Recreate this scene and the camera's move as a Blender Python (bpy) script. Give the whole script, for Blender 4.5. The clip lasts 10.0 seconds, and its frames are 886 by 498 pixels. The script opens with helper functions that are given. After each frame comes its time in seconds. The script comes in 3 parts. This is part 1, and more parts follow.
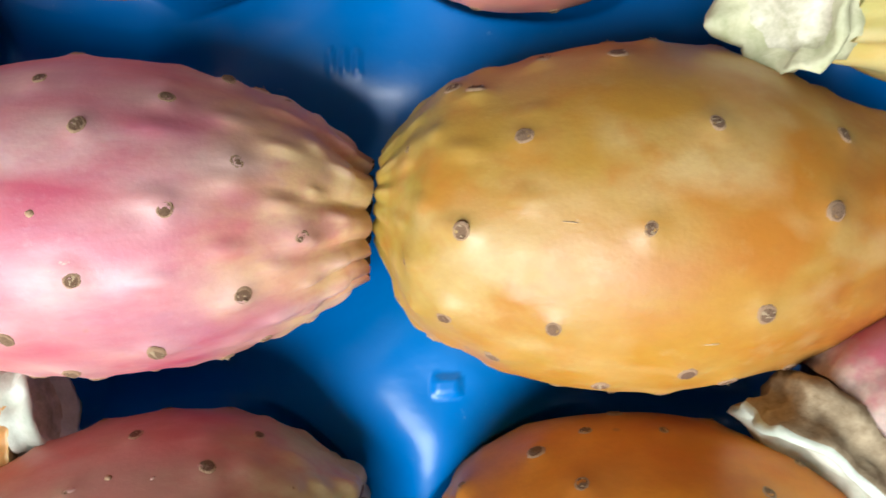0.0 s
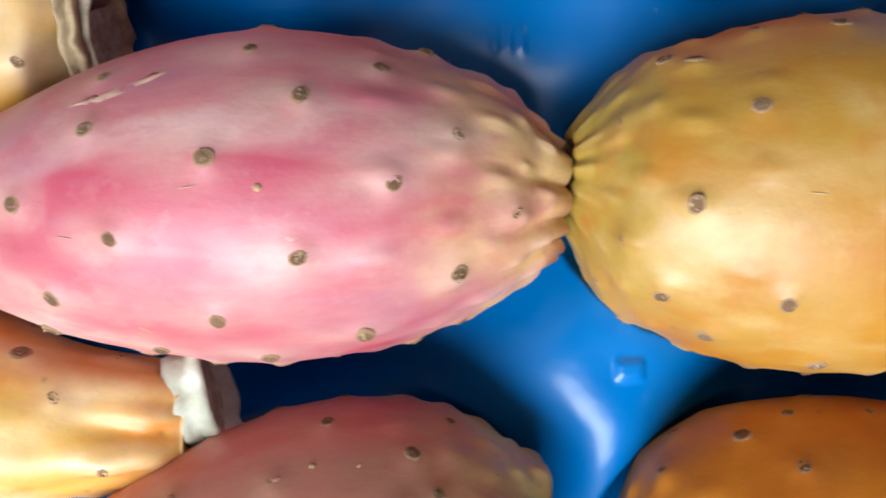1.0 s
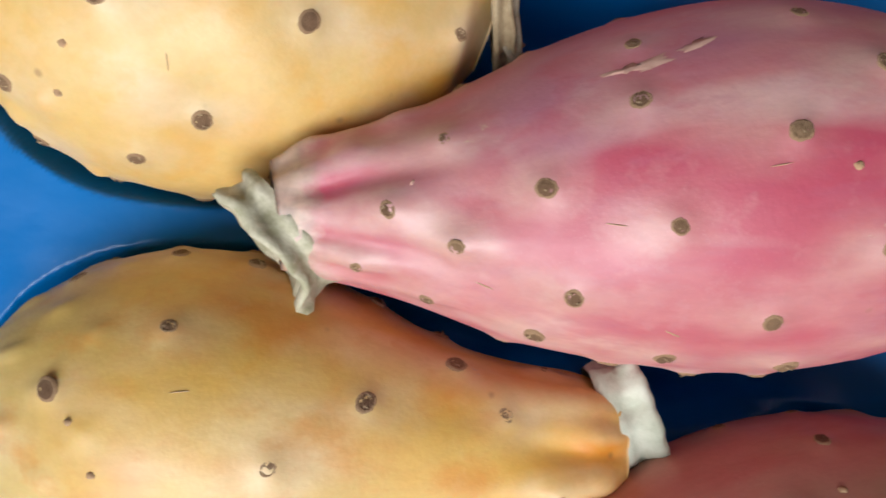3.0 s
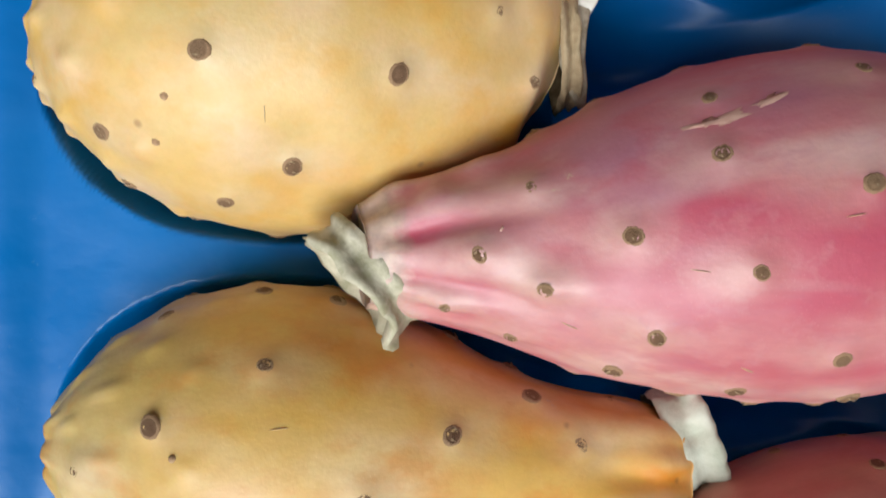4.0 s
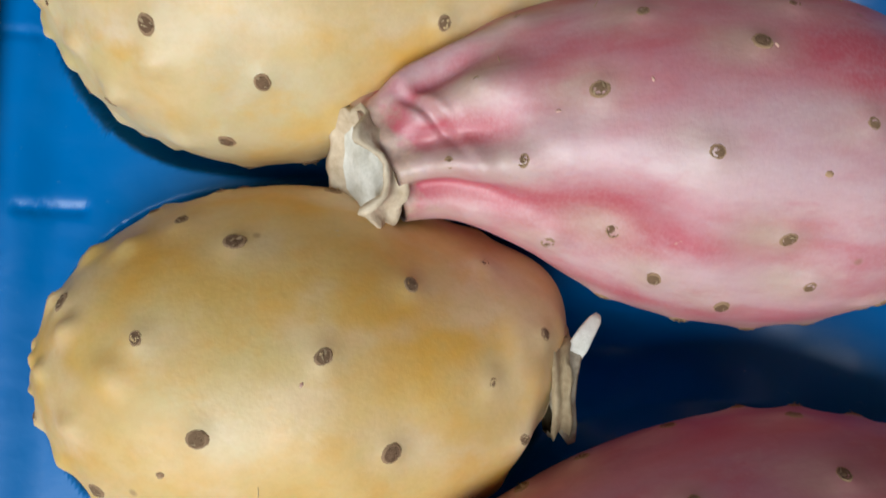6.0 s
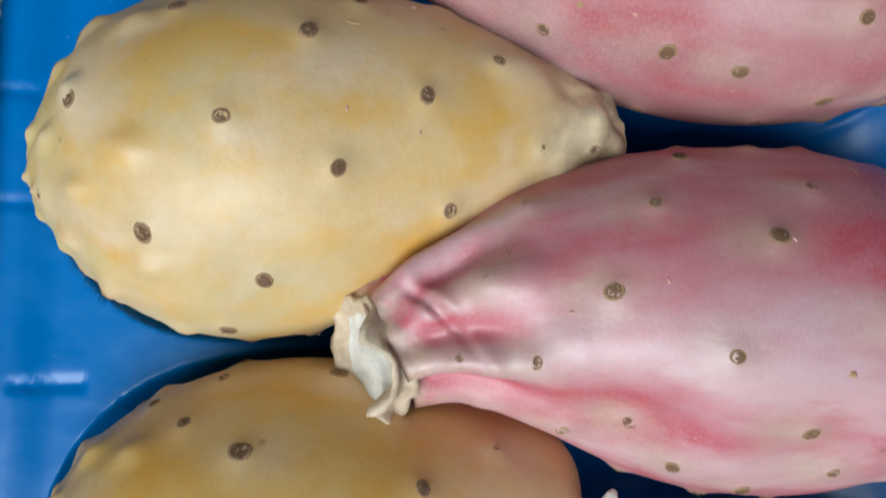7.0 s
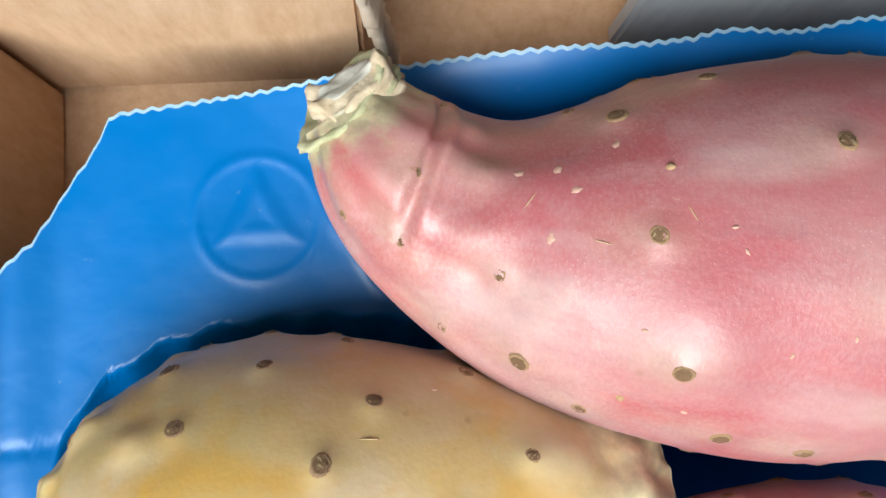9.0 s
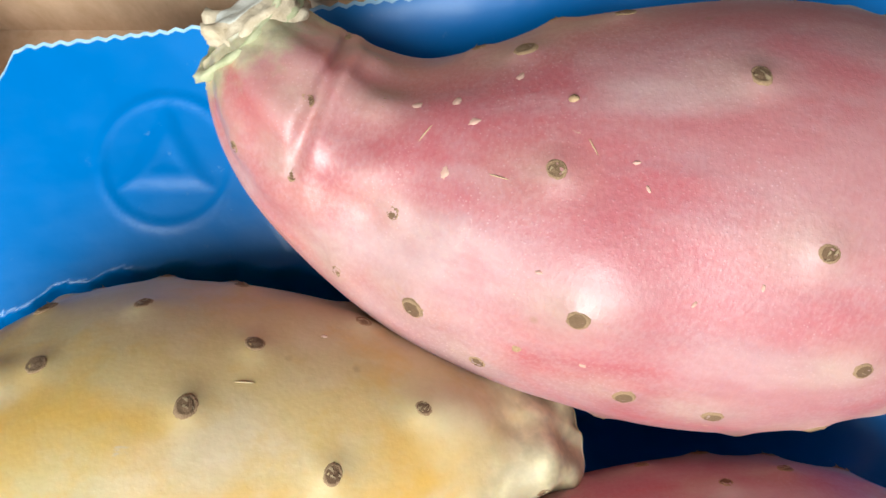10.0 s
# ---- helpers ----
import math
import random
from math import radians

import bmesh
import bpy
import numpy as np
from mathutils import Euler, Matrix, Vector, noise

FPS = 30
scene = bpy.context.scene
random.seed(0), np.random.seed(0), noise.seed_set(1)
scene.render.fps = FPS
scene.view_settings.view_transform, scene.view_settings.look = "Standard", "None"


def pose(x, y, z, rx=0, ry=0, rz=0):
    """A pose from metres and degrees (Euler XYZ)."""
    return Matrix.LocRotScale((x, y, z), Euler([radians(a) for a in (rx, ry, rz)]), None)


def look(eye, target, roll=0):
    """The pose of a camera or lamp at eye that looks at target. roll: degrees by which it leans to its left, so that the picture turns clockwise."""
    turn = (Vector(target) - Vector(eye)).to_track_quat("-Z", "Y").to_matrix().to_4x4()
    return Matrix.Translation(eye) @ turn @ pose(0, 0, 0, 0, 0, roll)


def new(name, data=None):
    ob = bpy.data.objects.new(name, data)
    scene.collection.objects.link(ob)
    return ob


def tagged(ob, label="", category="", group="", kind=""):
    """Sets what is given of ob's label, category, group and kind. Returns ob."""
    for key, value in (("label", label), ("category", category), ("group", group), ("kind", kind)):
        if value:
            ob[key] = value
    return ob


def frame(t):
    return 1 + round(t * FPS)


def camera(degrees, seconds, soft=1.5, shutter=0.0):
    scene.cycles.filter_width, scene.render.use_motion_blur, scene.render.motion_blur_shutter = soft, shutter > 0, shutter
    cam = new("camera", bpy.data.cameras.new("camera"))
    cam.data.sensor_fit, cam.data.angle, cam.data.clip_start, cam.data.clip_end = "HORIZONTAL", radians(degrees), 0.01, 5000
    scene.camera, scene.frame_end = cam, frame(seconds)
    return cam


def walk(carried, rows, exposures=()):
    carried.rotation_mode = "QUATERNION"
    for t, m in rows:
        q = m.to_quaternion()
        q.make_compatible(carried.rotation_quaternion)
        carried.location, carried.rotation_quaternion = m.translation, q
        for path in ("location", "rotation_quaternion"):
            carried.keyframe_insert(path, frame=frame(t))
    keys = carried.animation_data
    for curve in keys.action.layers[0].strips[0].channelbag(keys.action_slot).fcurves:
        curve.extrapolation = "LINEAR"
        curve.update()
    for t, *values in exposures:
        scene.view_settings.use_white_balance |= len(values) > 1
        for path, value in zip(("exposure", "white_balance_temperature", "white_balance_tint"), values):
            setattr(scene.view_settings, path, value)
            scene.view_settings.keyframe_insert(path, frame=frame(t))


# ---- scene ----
cam = camera(58.0, 10.0, soft=1.6, shutter=0.4)
ROWS = [
    (0, 0.00000, 0.00000, 0.12000, 0.000, 0.000, -0.000),
    (0.5, -0.01169, -0.00134, 0.11657, -0.122, -0.704, -0.363),
    (1, -0.02861, -0.00324, 0.11625, 0.270, -1.014, -0.381),
    (1.5, -0.04407, -0.00216, 0.10955, 1.065, -2.172, -0.705),
    (2, -0.06241, -0.00621, 0.10686, 1.968, -2.754, -0.661),
    (2.2, -0.07039, -0.00670, 0.10591, 1.418, -2.505, -1.409),
    (2.5, -0.08074, -0.00775, 0.10518, 1.385, -2.992, -1.234),
    (3, -0.09083, -0.00636, 0.10189, 2.222, -2.953, -0.613),
    (3.2, -0.09490, -0.00624, 0.10233, 1.893, -3.143, -1.057),
    (4.3, -0.10312, 0.00322, 0.10647, 2.504, -4.452, -0.955),
    (4.5, -0.10280, 0.00789, 0.10585, 3.973, -4.514, -0.913),
    (4.8, -0.10342, 0.01773, 0.10420, 4.459, -5.791, -0.608),
    (5, -0.10207, 0.02151, 0.10376, 4.482, -5.501, -0.391),
    (5.2, -0.10185, 0.02632, 0.10612, 3.822, -4.674, -0.209),
    (6.3, -0.10341, 0.04055, 0.11081, 5.834, -4.746, 1.366),
    (6.5, -0.10384, 0.04481, 0.10937, 5.604, -4.952, 1.277),
    (7, -0.10458, 0.06020, 0.10978, 5.731, -4.927, -0.341),
    (7.2, -0.10372, 0.06358, 0.10856, 6.219, -5.109, -0.338),
    (7.5, -0.10182, 0.07250, 0.10414, 6.664, -5.437, -0.802),
    (8, -0.10337, 0.08467, 0.10624, 5.970, -4.229, -1.525),
    (8.3, -0.10297, 0.09418, 0.10528, 5.249, -4.090, -2.404),
    (8.5, -0.10316, 0.10185, 0.10484, 5.447, -3.737, -3.425),
    (9, -0.10400, 0.10722, 0.10476, 6.090, -3.560, -3.485),
    (9.2, -0.10302, 0.10520, 0.10410, 6.434, -3.413, -2.497),
    (9.5, -0.10199, 0.10251, 0.10322, 6.690, -3.606, -1.690),
    (9.8, -0.09420, 0.10051, 0.09985, 6.302, -3.451, -0.815),
    (10, -0.09288, 0.10022, 0.09908, 6.418, -3.934, -1.404),
]
walk(cam, [(t, pose(x, y, z, rx, ry, rz)) for t, x, y, z, rx, ry, rz in ROWS],
     exposures=[(0.0, 0.21, 5950, 7), (1.0, 0.17, 6000, 8), (2.0, -0.18, 6370, 10), (3.2, -0.41, 6220, 10),
                (4.4, -0.46, 6220, 7), (5.2, -0.60, 6170, 6), (6.5, -0.68, 5850, 4), (6.9, -0.63, 5800, 4), (7.3, -0.48, 5800, 4), (8.0, -0.33, 6120, 5), (8.5, -0.13, 6200, 4),
                (9.0, 0.13, 6290, 3), (10.0, 0.19, 6120, 1)])

# ---- light: a bright open sky, with soft daylight coming in low from the front of the stall ----
world = bpy.data.worlds.new("sky")
scene.world = world
world.use_nodes = True
wn = world.node_tree
sky = wn.nodes.new("ShaderNodeTexSky")
sky.sky_type, sky.sun_disc = "NISHITA", False
sky.sun_elevation, sky.sun_rotation = radians(48), radians(205)
sky.air_density, sky.dust_density, sky.ozone_density = 0.7, 7.0, 0.3
wn.nodes["Background"].inputs["Strength"].default_value = 0.029
haze = wn.nodes.new("ShaderNodeHueSaturation")
haze.inputs["Saturation"].default_value = 0.45
wn.links.new(sky.outputs[0], haze.inputs["Color"])
wn.links.new(haze.outputs[0], wn.nodes["Background"].inputs["Color"])
sun = new("sun", bpy.data.lights.new("sun", "SUN"))
sun.data.energy, sun.data.angle, sun.data.color = 5.0, radians(44), (1.0, 0.98, 0.95)
sun.matrix_world = look((-0.28, -0.60, 0.75), (0, 0, 0))

# ---- materials ----


class Nodes:
    """Short hand for building a node material."""

    def __init__(self, name):
        self.mat = bpy.data.materials.new(name)
        self.mat.use_nodes = True
        self.tree = self.mat.node_tree
        self.bsdf = self.tree.nodes["Principled BSDF"]

    def add(self, kind, props=None, **ins):
        n = self.tree.nodes.new(kind)
        for key, value in (props or {}).items():
            setattr(n, key, value)
        for key, value in ins.items():
            self.put(n, key.replace("_", " "), value)
        return n

    def put(self, node, key, value):
        sock = node.inputs[int(key[1:])] if key[0] == "i" and key[1:].isdigit() else node.inputs[key]
        if isinstance(value, bpy.types.NodeSocket):
            self.tree.links.new(value, sock)
        else:
            sock.default_value = value

    def coords(self, scale=(1, 1, 1), kind="Object"):
        tc = self.add("ShaderNodeTexCoord")
        return self.add("ShaderNodeMapping", Vector=tc.outputs[kind], Scale=scale).outputs[0]

    def noise(self, vec, scale, detail=3.0, rough=0.55, out=0):
        return self.add("ShaderNodeTexNoise", Vector=vec, Scale=scale, Detail=detail, Roughness=rough).outputs[out]

    def ramp(self, fac, stops):
        n = self.add("ShaderNodeValToRGB", Fac=fac)
        e = n.color_ramp.elements
        while len(e) < len(stops):
            e.new(0.5)
        for k, (at, c) in enumerate(stops):
            e[k].position = at
            e[k].color = (*c, 1) if isinstance(c, tuple) else (c, c, c, 1)
        return n.outputs[0]

    def mix(self, fac, a, b, blend="MIX"):
        n = self.add("ShaderNodeMix", dict(data_type="RGBA", blend_type=blend))
        for i, v in ((0, fac), (6, a), (7, b)):
            if isinstance(v, bpy.types.NodeSocket):
                self.tree.links.new(v, n.inputs[i])
            else:
                n.inputs[i].default_value = v if i == 0 else (*v, 1)
        return n.outputs[2]

    def calc(self, op, a, b=0.0):
        return self.add("ShaderNodeMath", dict(operation=op), i0=a, i1=b).outputs[0]

    def bump(self, height, strength, distance, normal=None):
        n = self.add("ShaderNodeBump", Height=height, Strength=strength, Distance=distance)
        if normal:
            self.put(n, "Normal", normal)
        return n.outputs[0]

    def done(self, color, rough, normal=None, **more):
        self.put(self.bsdf, "Base Color", color if isinstance(color, bpy.types.NodeSocket) else (*color, 1))
        self.put(self.bsdf, "Roughness", rough)
        if normal:
            self.put(self.bsdf, "Normal", normal)
        for key, value in more.items():
            self.put(self.bsdf, key.replace("_", " "), value)
        return self.mat


def skin_material(name, stem, body, blush, tip, pale, grey, blush_at=0.5, pale_at=0.53, grey_at=0.56, dots=0.3, gloss=0.36, bloom=(0.70, 0.54, 0.34), stretch=(0.42, 0.22), base=None, base_to=0.08, pores=0.0, spec=0.95, stem_to=0.30):
    """Waxy fruit skin: colour runs from the stem to the tip, with long soft streaks of blush, pale bloom, fine pores and small scars.
    The mesh carries along (0 at the stem, 1 at the tip), halo (1 round each spine cushion) and ridge (1 on a fold's back)."""
    n = Nodes(name)
    along = n.add("ShaderNodeAttribute", dict(attribute_name="along")).outputs["Fac"]
    halo = n.add("ShaderNodeAttribute", dict(attribute_name="halo")).outputs["Fac"]
    ridge = n.add("ShaderNodeAttribute", dict(attribute_name="ridge")).outputs["Fac"]
    shift = n.add("ShaderNodeObjectInfo").outputs["Random"]
    tc = n.add("ShaderNodeTexCoord")
    moved = n.add("ShaderNodeVectorMath", dict(operation="ADD"), i0=tc.outputs["Object"], i1=n.add("ShaderNodeCombineXYZ", X=shift, Y=n.calc("MULTIPLY", shift, 3.7), Z=shift).outputs[0]).outputs[0]
    vec = n.add("ShaderNodeMapping", Vector=moved, Scale=(1, 1, 1)).outputs[0]
    long = n.add("ShaderNodeMapping", Vector=moved, Scale=(stretch[0], 1, 1)).outputs[0]
    longer = n.add("ShaderNodeMapping", Vector=moved, Scale=(stretch[1], 1, 1)).outputs[0]
    wob = n.calc("ADD", along, n.calc("MULTIPLY", n.calc("SUBTRACT", n.noise(vec, 70, 3), 0.5), 0.35))
    c = n.mix(n.ramp(wob, [(stem_to - 0.24, 0.0), (stem_to, 1.0)]), stem, body)
    c = n.mix(n.ramp(wob, [(0.76, 0.0), (0.94, 1.0)]), c, tip)
    inner = n.ramp(wob, [(0.74, 1.0), (0.97, 0.25)])
    streak = n.noise(long, 62, 3, 0.5)
    c = n.mix(n.calc("MULTIPLY", n.ramp(streak, [(blush_at - 0.03, 0.0), (blush_at + 0.10, 0.95)]), inner), c, blush)
    cloud = n.noise(longer, 88, 2, 0.5, 0)
    c = n.mix(n.ramp(cloud, [(pale_at - 0.04, 0.0), (pale_at + 0.12, 0.7)]), c, pale)
    haze = n.noise(long, 41, 3, 0.6)
    c = n.mix(n.ramp(haze, [(grey_at - 0.03, 0.0), (grey_at + 0.12, 0.75)]), c, grey)
    mottle = n.noise(long, 150, 4, 0.62)
    c = n.mix(n.ramp(mottle, [(0.50, 0.0), (0.66, 0.55)]), c, blush)
    c = n.mix(n.ramp(n.noise(longer, 260, 4, 0.6), [(0.52, 0.0), (0.70, 0.25)]), c, grey)
    c = n.mix(n.ramp(n.noise(vec, 210, 5, 0.65), [(0.56, 0.0), (0.74, 0.22)]), c, pale)
    c = n.mix(n.calc("MULTIPLY", n.ramp(ridge, [(0.05, 0.0), (0.8, 0.6)]), n.ramp(n.noise(vec, 240, 3), [(0.35, 0.5), (0.6, 1.0)])), c, pale)
    c = n.mix(n.calc("MULTIPLY", n.ramp(halo, [(0.04, 0.0), (0.9, 0.7)]), n.ramp(n.noise(long, 260, 3), [(0.3, 0.5), (0.55, 1.0)])), c, bloom)
    if base:
        end = n.calc("ADD", along, n.calc("MULTIPLY", n.calc("SUBTRACT", n.noise(vec, 260, 4, 0.6), 0.5), 0.10))
        c = n.mix(n.ramp(end, [(base_to * 0.5, 0.92), (base_to * 1.3, 0.0)]), c, n.mix(n.ramp(n.noise(vec, 420, 4), [(0.38, 0.0), (0.62, 1.0)]), tuple(v * 0.62 for v in base), base))
    fine = n.noise(long, 620, 4, 0.7)
    c = n.mix(n.ramp(fine, [(0.38, 0.12), (0.58, 0.0)]), c, tuple(v * 0.6 for v in blush))
    pore = n.noise(n.add("ShaderNodeMapping", Vector=moved, Scale=(1.0, 0.6, 0.8)).outputs[0], 2200, 3, 0.6)
    if pores:
        c = n.mix(n.calc("MULTIPLY", n.ramp(pore, [(0.42, 0.0), (0.62, 1.0)]), n.calc("MULTIPLY", n.ramp(n.noise(vec, 60, 2), [(0.35, 0.3), (0.6, 1.0)]), pores)), c, pale)
    cells = n.add("ShaderNodeTexVoronoi", dict(feature="F1"), Vector=vec, Scale=2100.0, Randomness=0.9).outputs["Distance"]
    dot = n.ramp(cells, [(0.10, 1.0), (0.26, 0.0)])
    where = n.ramp(n.noise(vec, 80, 3), [(0.44, 0.12), (0.60, 1.0)])
    c = n.mix(n.calc("MULTIPLY", n.calc("MULTIPLY", dot, where), dots), c, tuple(min(1, v * 1.1 + 0.06) for v in pale))
    scar = n.ramp(n.noise(n.add("ShaderNodeMapping", Vector=moved, Scale=(0.5, 1, 1.2)).outputs[0], 190, 6, 0.65), [(0.70, 0.0), (0.73, 0.75)])
    c = n.mix(scar, c, (0.60, 0.46, 0.32))
    spot = n.ramp(n.add("ShaderNodeTexVoronoi", dict(feature="F1"), Vector=vec, Scale=125.0).outputs["Distance"], [(0.035, 0.55), (0.085, 0.0)])
    c = n.mix(n.calc("MULTIPLY", spot, n.ramp(n.noise(vec, 140, 1), [(0.5, 0.0), (0.55, 1.0)])), c, (0.28, 0.14, 0.06))
    rough = n.ramp(n.noise(vec, 160, 4), [(0.3, gloss + 0.06), (0.7, gloss + 0.18)])
    b = n.bump(n.noise(vec, 1500, 2), 0.2, 0.00012)
    b = n.bump(n.noise(long, 300, 3), 0.12, 0.0005, b)
    b = n.bump(dot, 0.25 * dots + 0.02, 0.0002, b)
    if pores:
        b = n.bump(pore, 0.5 * pores, 0.0004, b)
    return n.done(c, rough, b, Subsurface_Weight=0.14, Subsurface_Radius=(0.004, 0.0015, 0.0006), Subsurface_Scale=0.5, Specular_IOR_Level=spec)


YELLOW = skin_material("yellow_skin", (0.70, 0.54, 0.28), (0.70, 0.50, 0.23), (0.70, 0.40, 0.07), (0.62, 0.50, 0.22), (0.74, 0.59, 0.43), (0.58, 0.48, 0.25), 0.54, 0.55, 0.55, 0.06, 0.38, (0.62, 0.50, 0.30), stretch=(0.85, 0.7), base=(0.72, 0.63, 0.41), base_to=0.15)
YELLOW_WARM = skin_material("yellow_orange_skin", (0.66, 0.44, 0.17), (0.72, 0.48, 0.16), (0.72, 0.39, 0.06), (0.72, 0.49, 0.14), (0.78, 0.57, 0.35), (0.62, 0.48, 0.19), 0.53, 0.55, 0.57, 0.08, 0.38, stretch=(0.85, 0.7))
# Dark stem end: reddish skin plus painted-in shade of the pear lying above.
ORANGE = skin_material("orange_skin", (0.28, 0.08, 0.010), (0.46, 0.22, 0.022), (0.44, 0.165, 0.014), (0.40, 0.29, 0.05), (0.60, 0.44, 0.19), (0.42, 0.25, 0.035), 0.53, 0.56, 0.54, 0.05, 0.34, (0.46, 0.28, 0.07), stretch=(0.75, 0.5), spec=0.7, stem_to=0.42)
DEEP_ORANGE = skin_material("deep_orange_skin", (0.56, 0.18, 0.01), (0.66, 0.23, 0.014), (0.54, 0.15, 0.01), (0.60, 0.24, 0.018), (0.68, 0.29, 0.04), (0.50, 0.17, 0.016), 0.52, 0.56, 0.58, 0.06, 0.34, (0.58, 0.24, 0.04), stretch=(0.7, 0.5), spec=0.45)
NECK_ORANGE = skin_material("orange_necked_skin", (0.86, 0.43, 0.05), (0.75, 0.46, 0.10), (0.70, 0.27, 0.025), (0.62, 0.47, 0.16), (0.82, 0.62, 0.32), (0.62, 0.43, 0.12), 0.53, 0.51, 0.55, 0.08, 0.36, stretch=(0.7, 0.45))
PINK = skin_material("pink_skin", (0.54, 0.14, 0.18), (0.56, 0.205, 0.215), (0.48, 0.06, 0.11), (0.74, 0.55, 0.24), (0.70, 0.48, 0.44), (0.41, 0.17, 0.25), 0.475, 0.60, 0.57, 0.08, 0.37, (0.64, 0.42, 0.35), base=(0.62, 0.46, 0.36), base_to=0.05)
PINK_GREY = skin_material("pink_grey_skin", (0.58, 0.13, 0.17), (0.52, 0.20, 0.23), (0.50, 0.085, 0.12), (0.46, 0.34, 0.20), (0.64, 0.47, 0.48), (0.55, 0.39, 0.42), 0.50, 0.57, 0.57, 0.12, 0.38, (0.53, 0.42, 0.32), base=(0.60, 0.42, 0.32), base_to=0.03, pores=0.14)
ROSE = skin_material("rose_skin", (0.56, 0.16, 0.14), (0.46, 0.20, 0.21), (0.44, 0.10, 0.12), (0.46, 0.25, 0.21), (0.60, 0.42, 0.41), (0.34, 0.21, 0.23), 0.52, 0.59, 0.55, 0.34, 0.34, (0.49, 0.33, 0.27), base=(0.50, 0.47, 0.28), base_to=0.042, pores=0.20)
DULL_RED = skin_material("dull_red_skin", (0.46, 0.14, 0.11), (0.58, 0.21, 0.165), (0.50, 0.10, 0.085), (0.52, 0.50, 0.26), (0.54, 0.32, 0.20), (0.38, 0.24, 0.14), 0.50, 0.57, 0.56, 0.2, 0.38, (0.44, 0.28, 0.17))


def dry_material(name, low, high, scale=300.0, rough=0.75, stretch=(1, 1, 1)):
    """Dry plant matter: fibres, blotches and a rough surface."""
    n = Nodes(name)
    vec = n.coords(stretch)
    a = n.noise(vec, scale, 5, 0.65)
    c = n.ramp(a, [(0.32, low), (0.66, high)])
    c = n.mix(n.ramp(n.noise(vec, scale * 0.3, 3), [(0.55, 0.0), (0.75, 0.45)]), c, tuple(v * 0.5 for v in low))
    return n.done(c, rough, n.bump(a, 0.6, 0.0005))


STEM_MINT = dry_material("mint_stem", (0.50, 0.55, 0.43), (0.70, 0.74, 0.63), 230)
STEM_CREAM = dry_material("cream_stem", (0.36, 0.35, 0.22), (0.68, 0.64, 0.50), 330)
GREEN_YELLOW = skin_material("green_yellow_skin", (0.46, 0.42, 0.16), (0.52, 0.40, 0.10), (0.54, 0.34, 0.06), (0.50, 0.40, 0.12), (0.58, 0.48, 0.24), (0.40, 0.38, 0.12), 0.54, 0.57, 0.55, 0.08, 0.38, (0.54, 0.46, 0.2))
STEM_PAPER = dry_material("papery_stem", (0.52, 0.40, 0.26), (0.76, 0.64, 0.48), 420)
STEM_GREEN = dry_material("green_stem", (0.36, 0.37, 0.20), (0.60, 0.58, 0.38), 240)
STEM_BROWN = dry_material("brown_stem", (0.24, 0.17, 0.09), (0.46, 0.36, 0.22), 420, 0.8)
STEM_DRY = dry_material("dry_scar", (0.20, 0.165, 0.11), (0.46, 0.40, 0.30), 520, 0.85)
STEM_PITH = dry_material("white_pith", (0.58, 0.56, 0.48), (0.82, 0.80, 0.74), 380)
SCAR_BROWN = dry_material("brown_scar", (0.07, 0.04, 0.02), (0.22, 0.13, 0.06), 600, 0.9)
CORK = dry_material("pale_cork", (0.36, 0.21, 0.11), (0.54, 0.36, 0.21), 900, 0.85)
def felt_material():
    """Spine felt: dark brown when dense, tan-grey where it has worn thin."""
    n = Nodes("brown_felt")
    a = n.noise(n.coords(), 2600, 5, 0.65)
    worn = n.ramp(n.add("ShaderNodeObjectInfo").outputs["Random"], [(0.25, 0.0), (1.0, 1.0)])
    c = n.mix(worn, n.ramp(a, [(0.32, (0.14, 0.070, 0.038)), (0.66, (0.28, 0.165, 0.09))]), n.ramp(a, [(0.32, (0.21, 0.115, 0.062)), (0.66, (0.38, 0.25, 0.14))]))
    return n.done(c, 0.95, n.bump(a, 0.6, 0.0005))


FELT = felt_material()
HAIR = dry_material("straw_hair", (0.46, 0.32, 0.18), (0.62, 0.47, 0.28), 500, 0.6)


def plastic_material():
    n = Nodes("blue_plastic")
    vec = n.coords()
    c = n.mix(n.noise(vec, 18, 4), (0.0, 0.138, 0.46), (0.0, 0.175, 0.56))
    c = n.mix(n.ramp(n.noise(vec, 480, 5, 0.7), [(0.66, 0.0), (0.74, 0.35)]), c, (0.20, 0.36, 0.62))
    rough = n.ramp(n.noise(vec, 55, 4), [(0.35, 0.28), (0.7, 0.46)])
    b = n.bump(n.noise(vec, 60, 2), 0.35, 0.0016)
    b = n.bump(n.noise(vec, 190, 2), 0.12, 0.0006, b)
    b = n.bump(n.noise(vec, 420, 3), 0.15, 0.0003, b)
    return n.done(c, rough, b, Specular_IOR_Level=0.55, Subsurface_Weight=0.0)


PLASTIC = plastic_material()


def cut_material():
    n = Nodes("stressed_plastic_edge")
    vec = n.coords()
    return n.done(n.mix(n.noise(vec, 900, 3), (0.18, 0.42, 0.68), (0.50, 0.68, 0.82)), 0.4)


CUT_EDGE = cut_material()


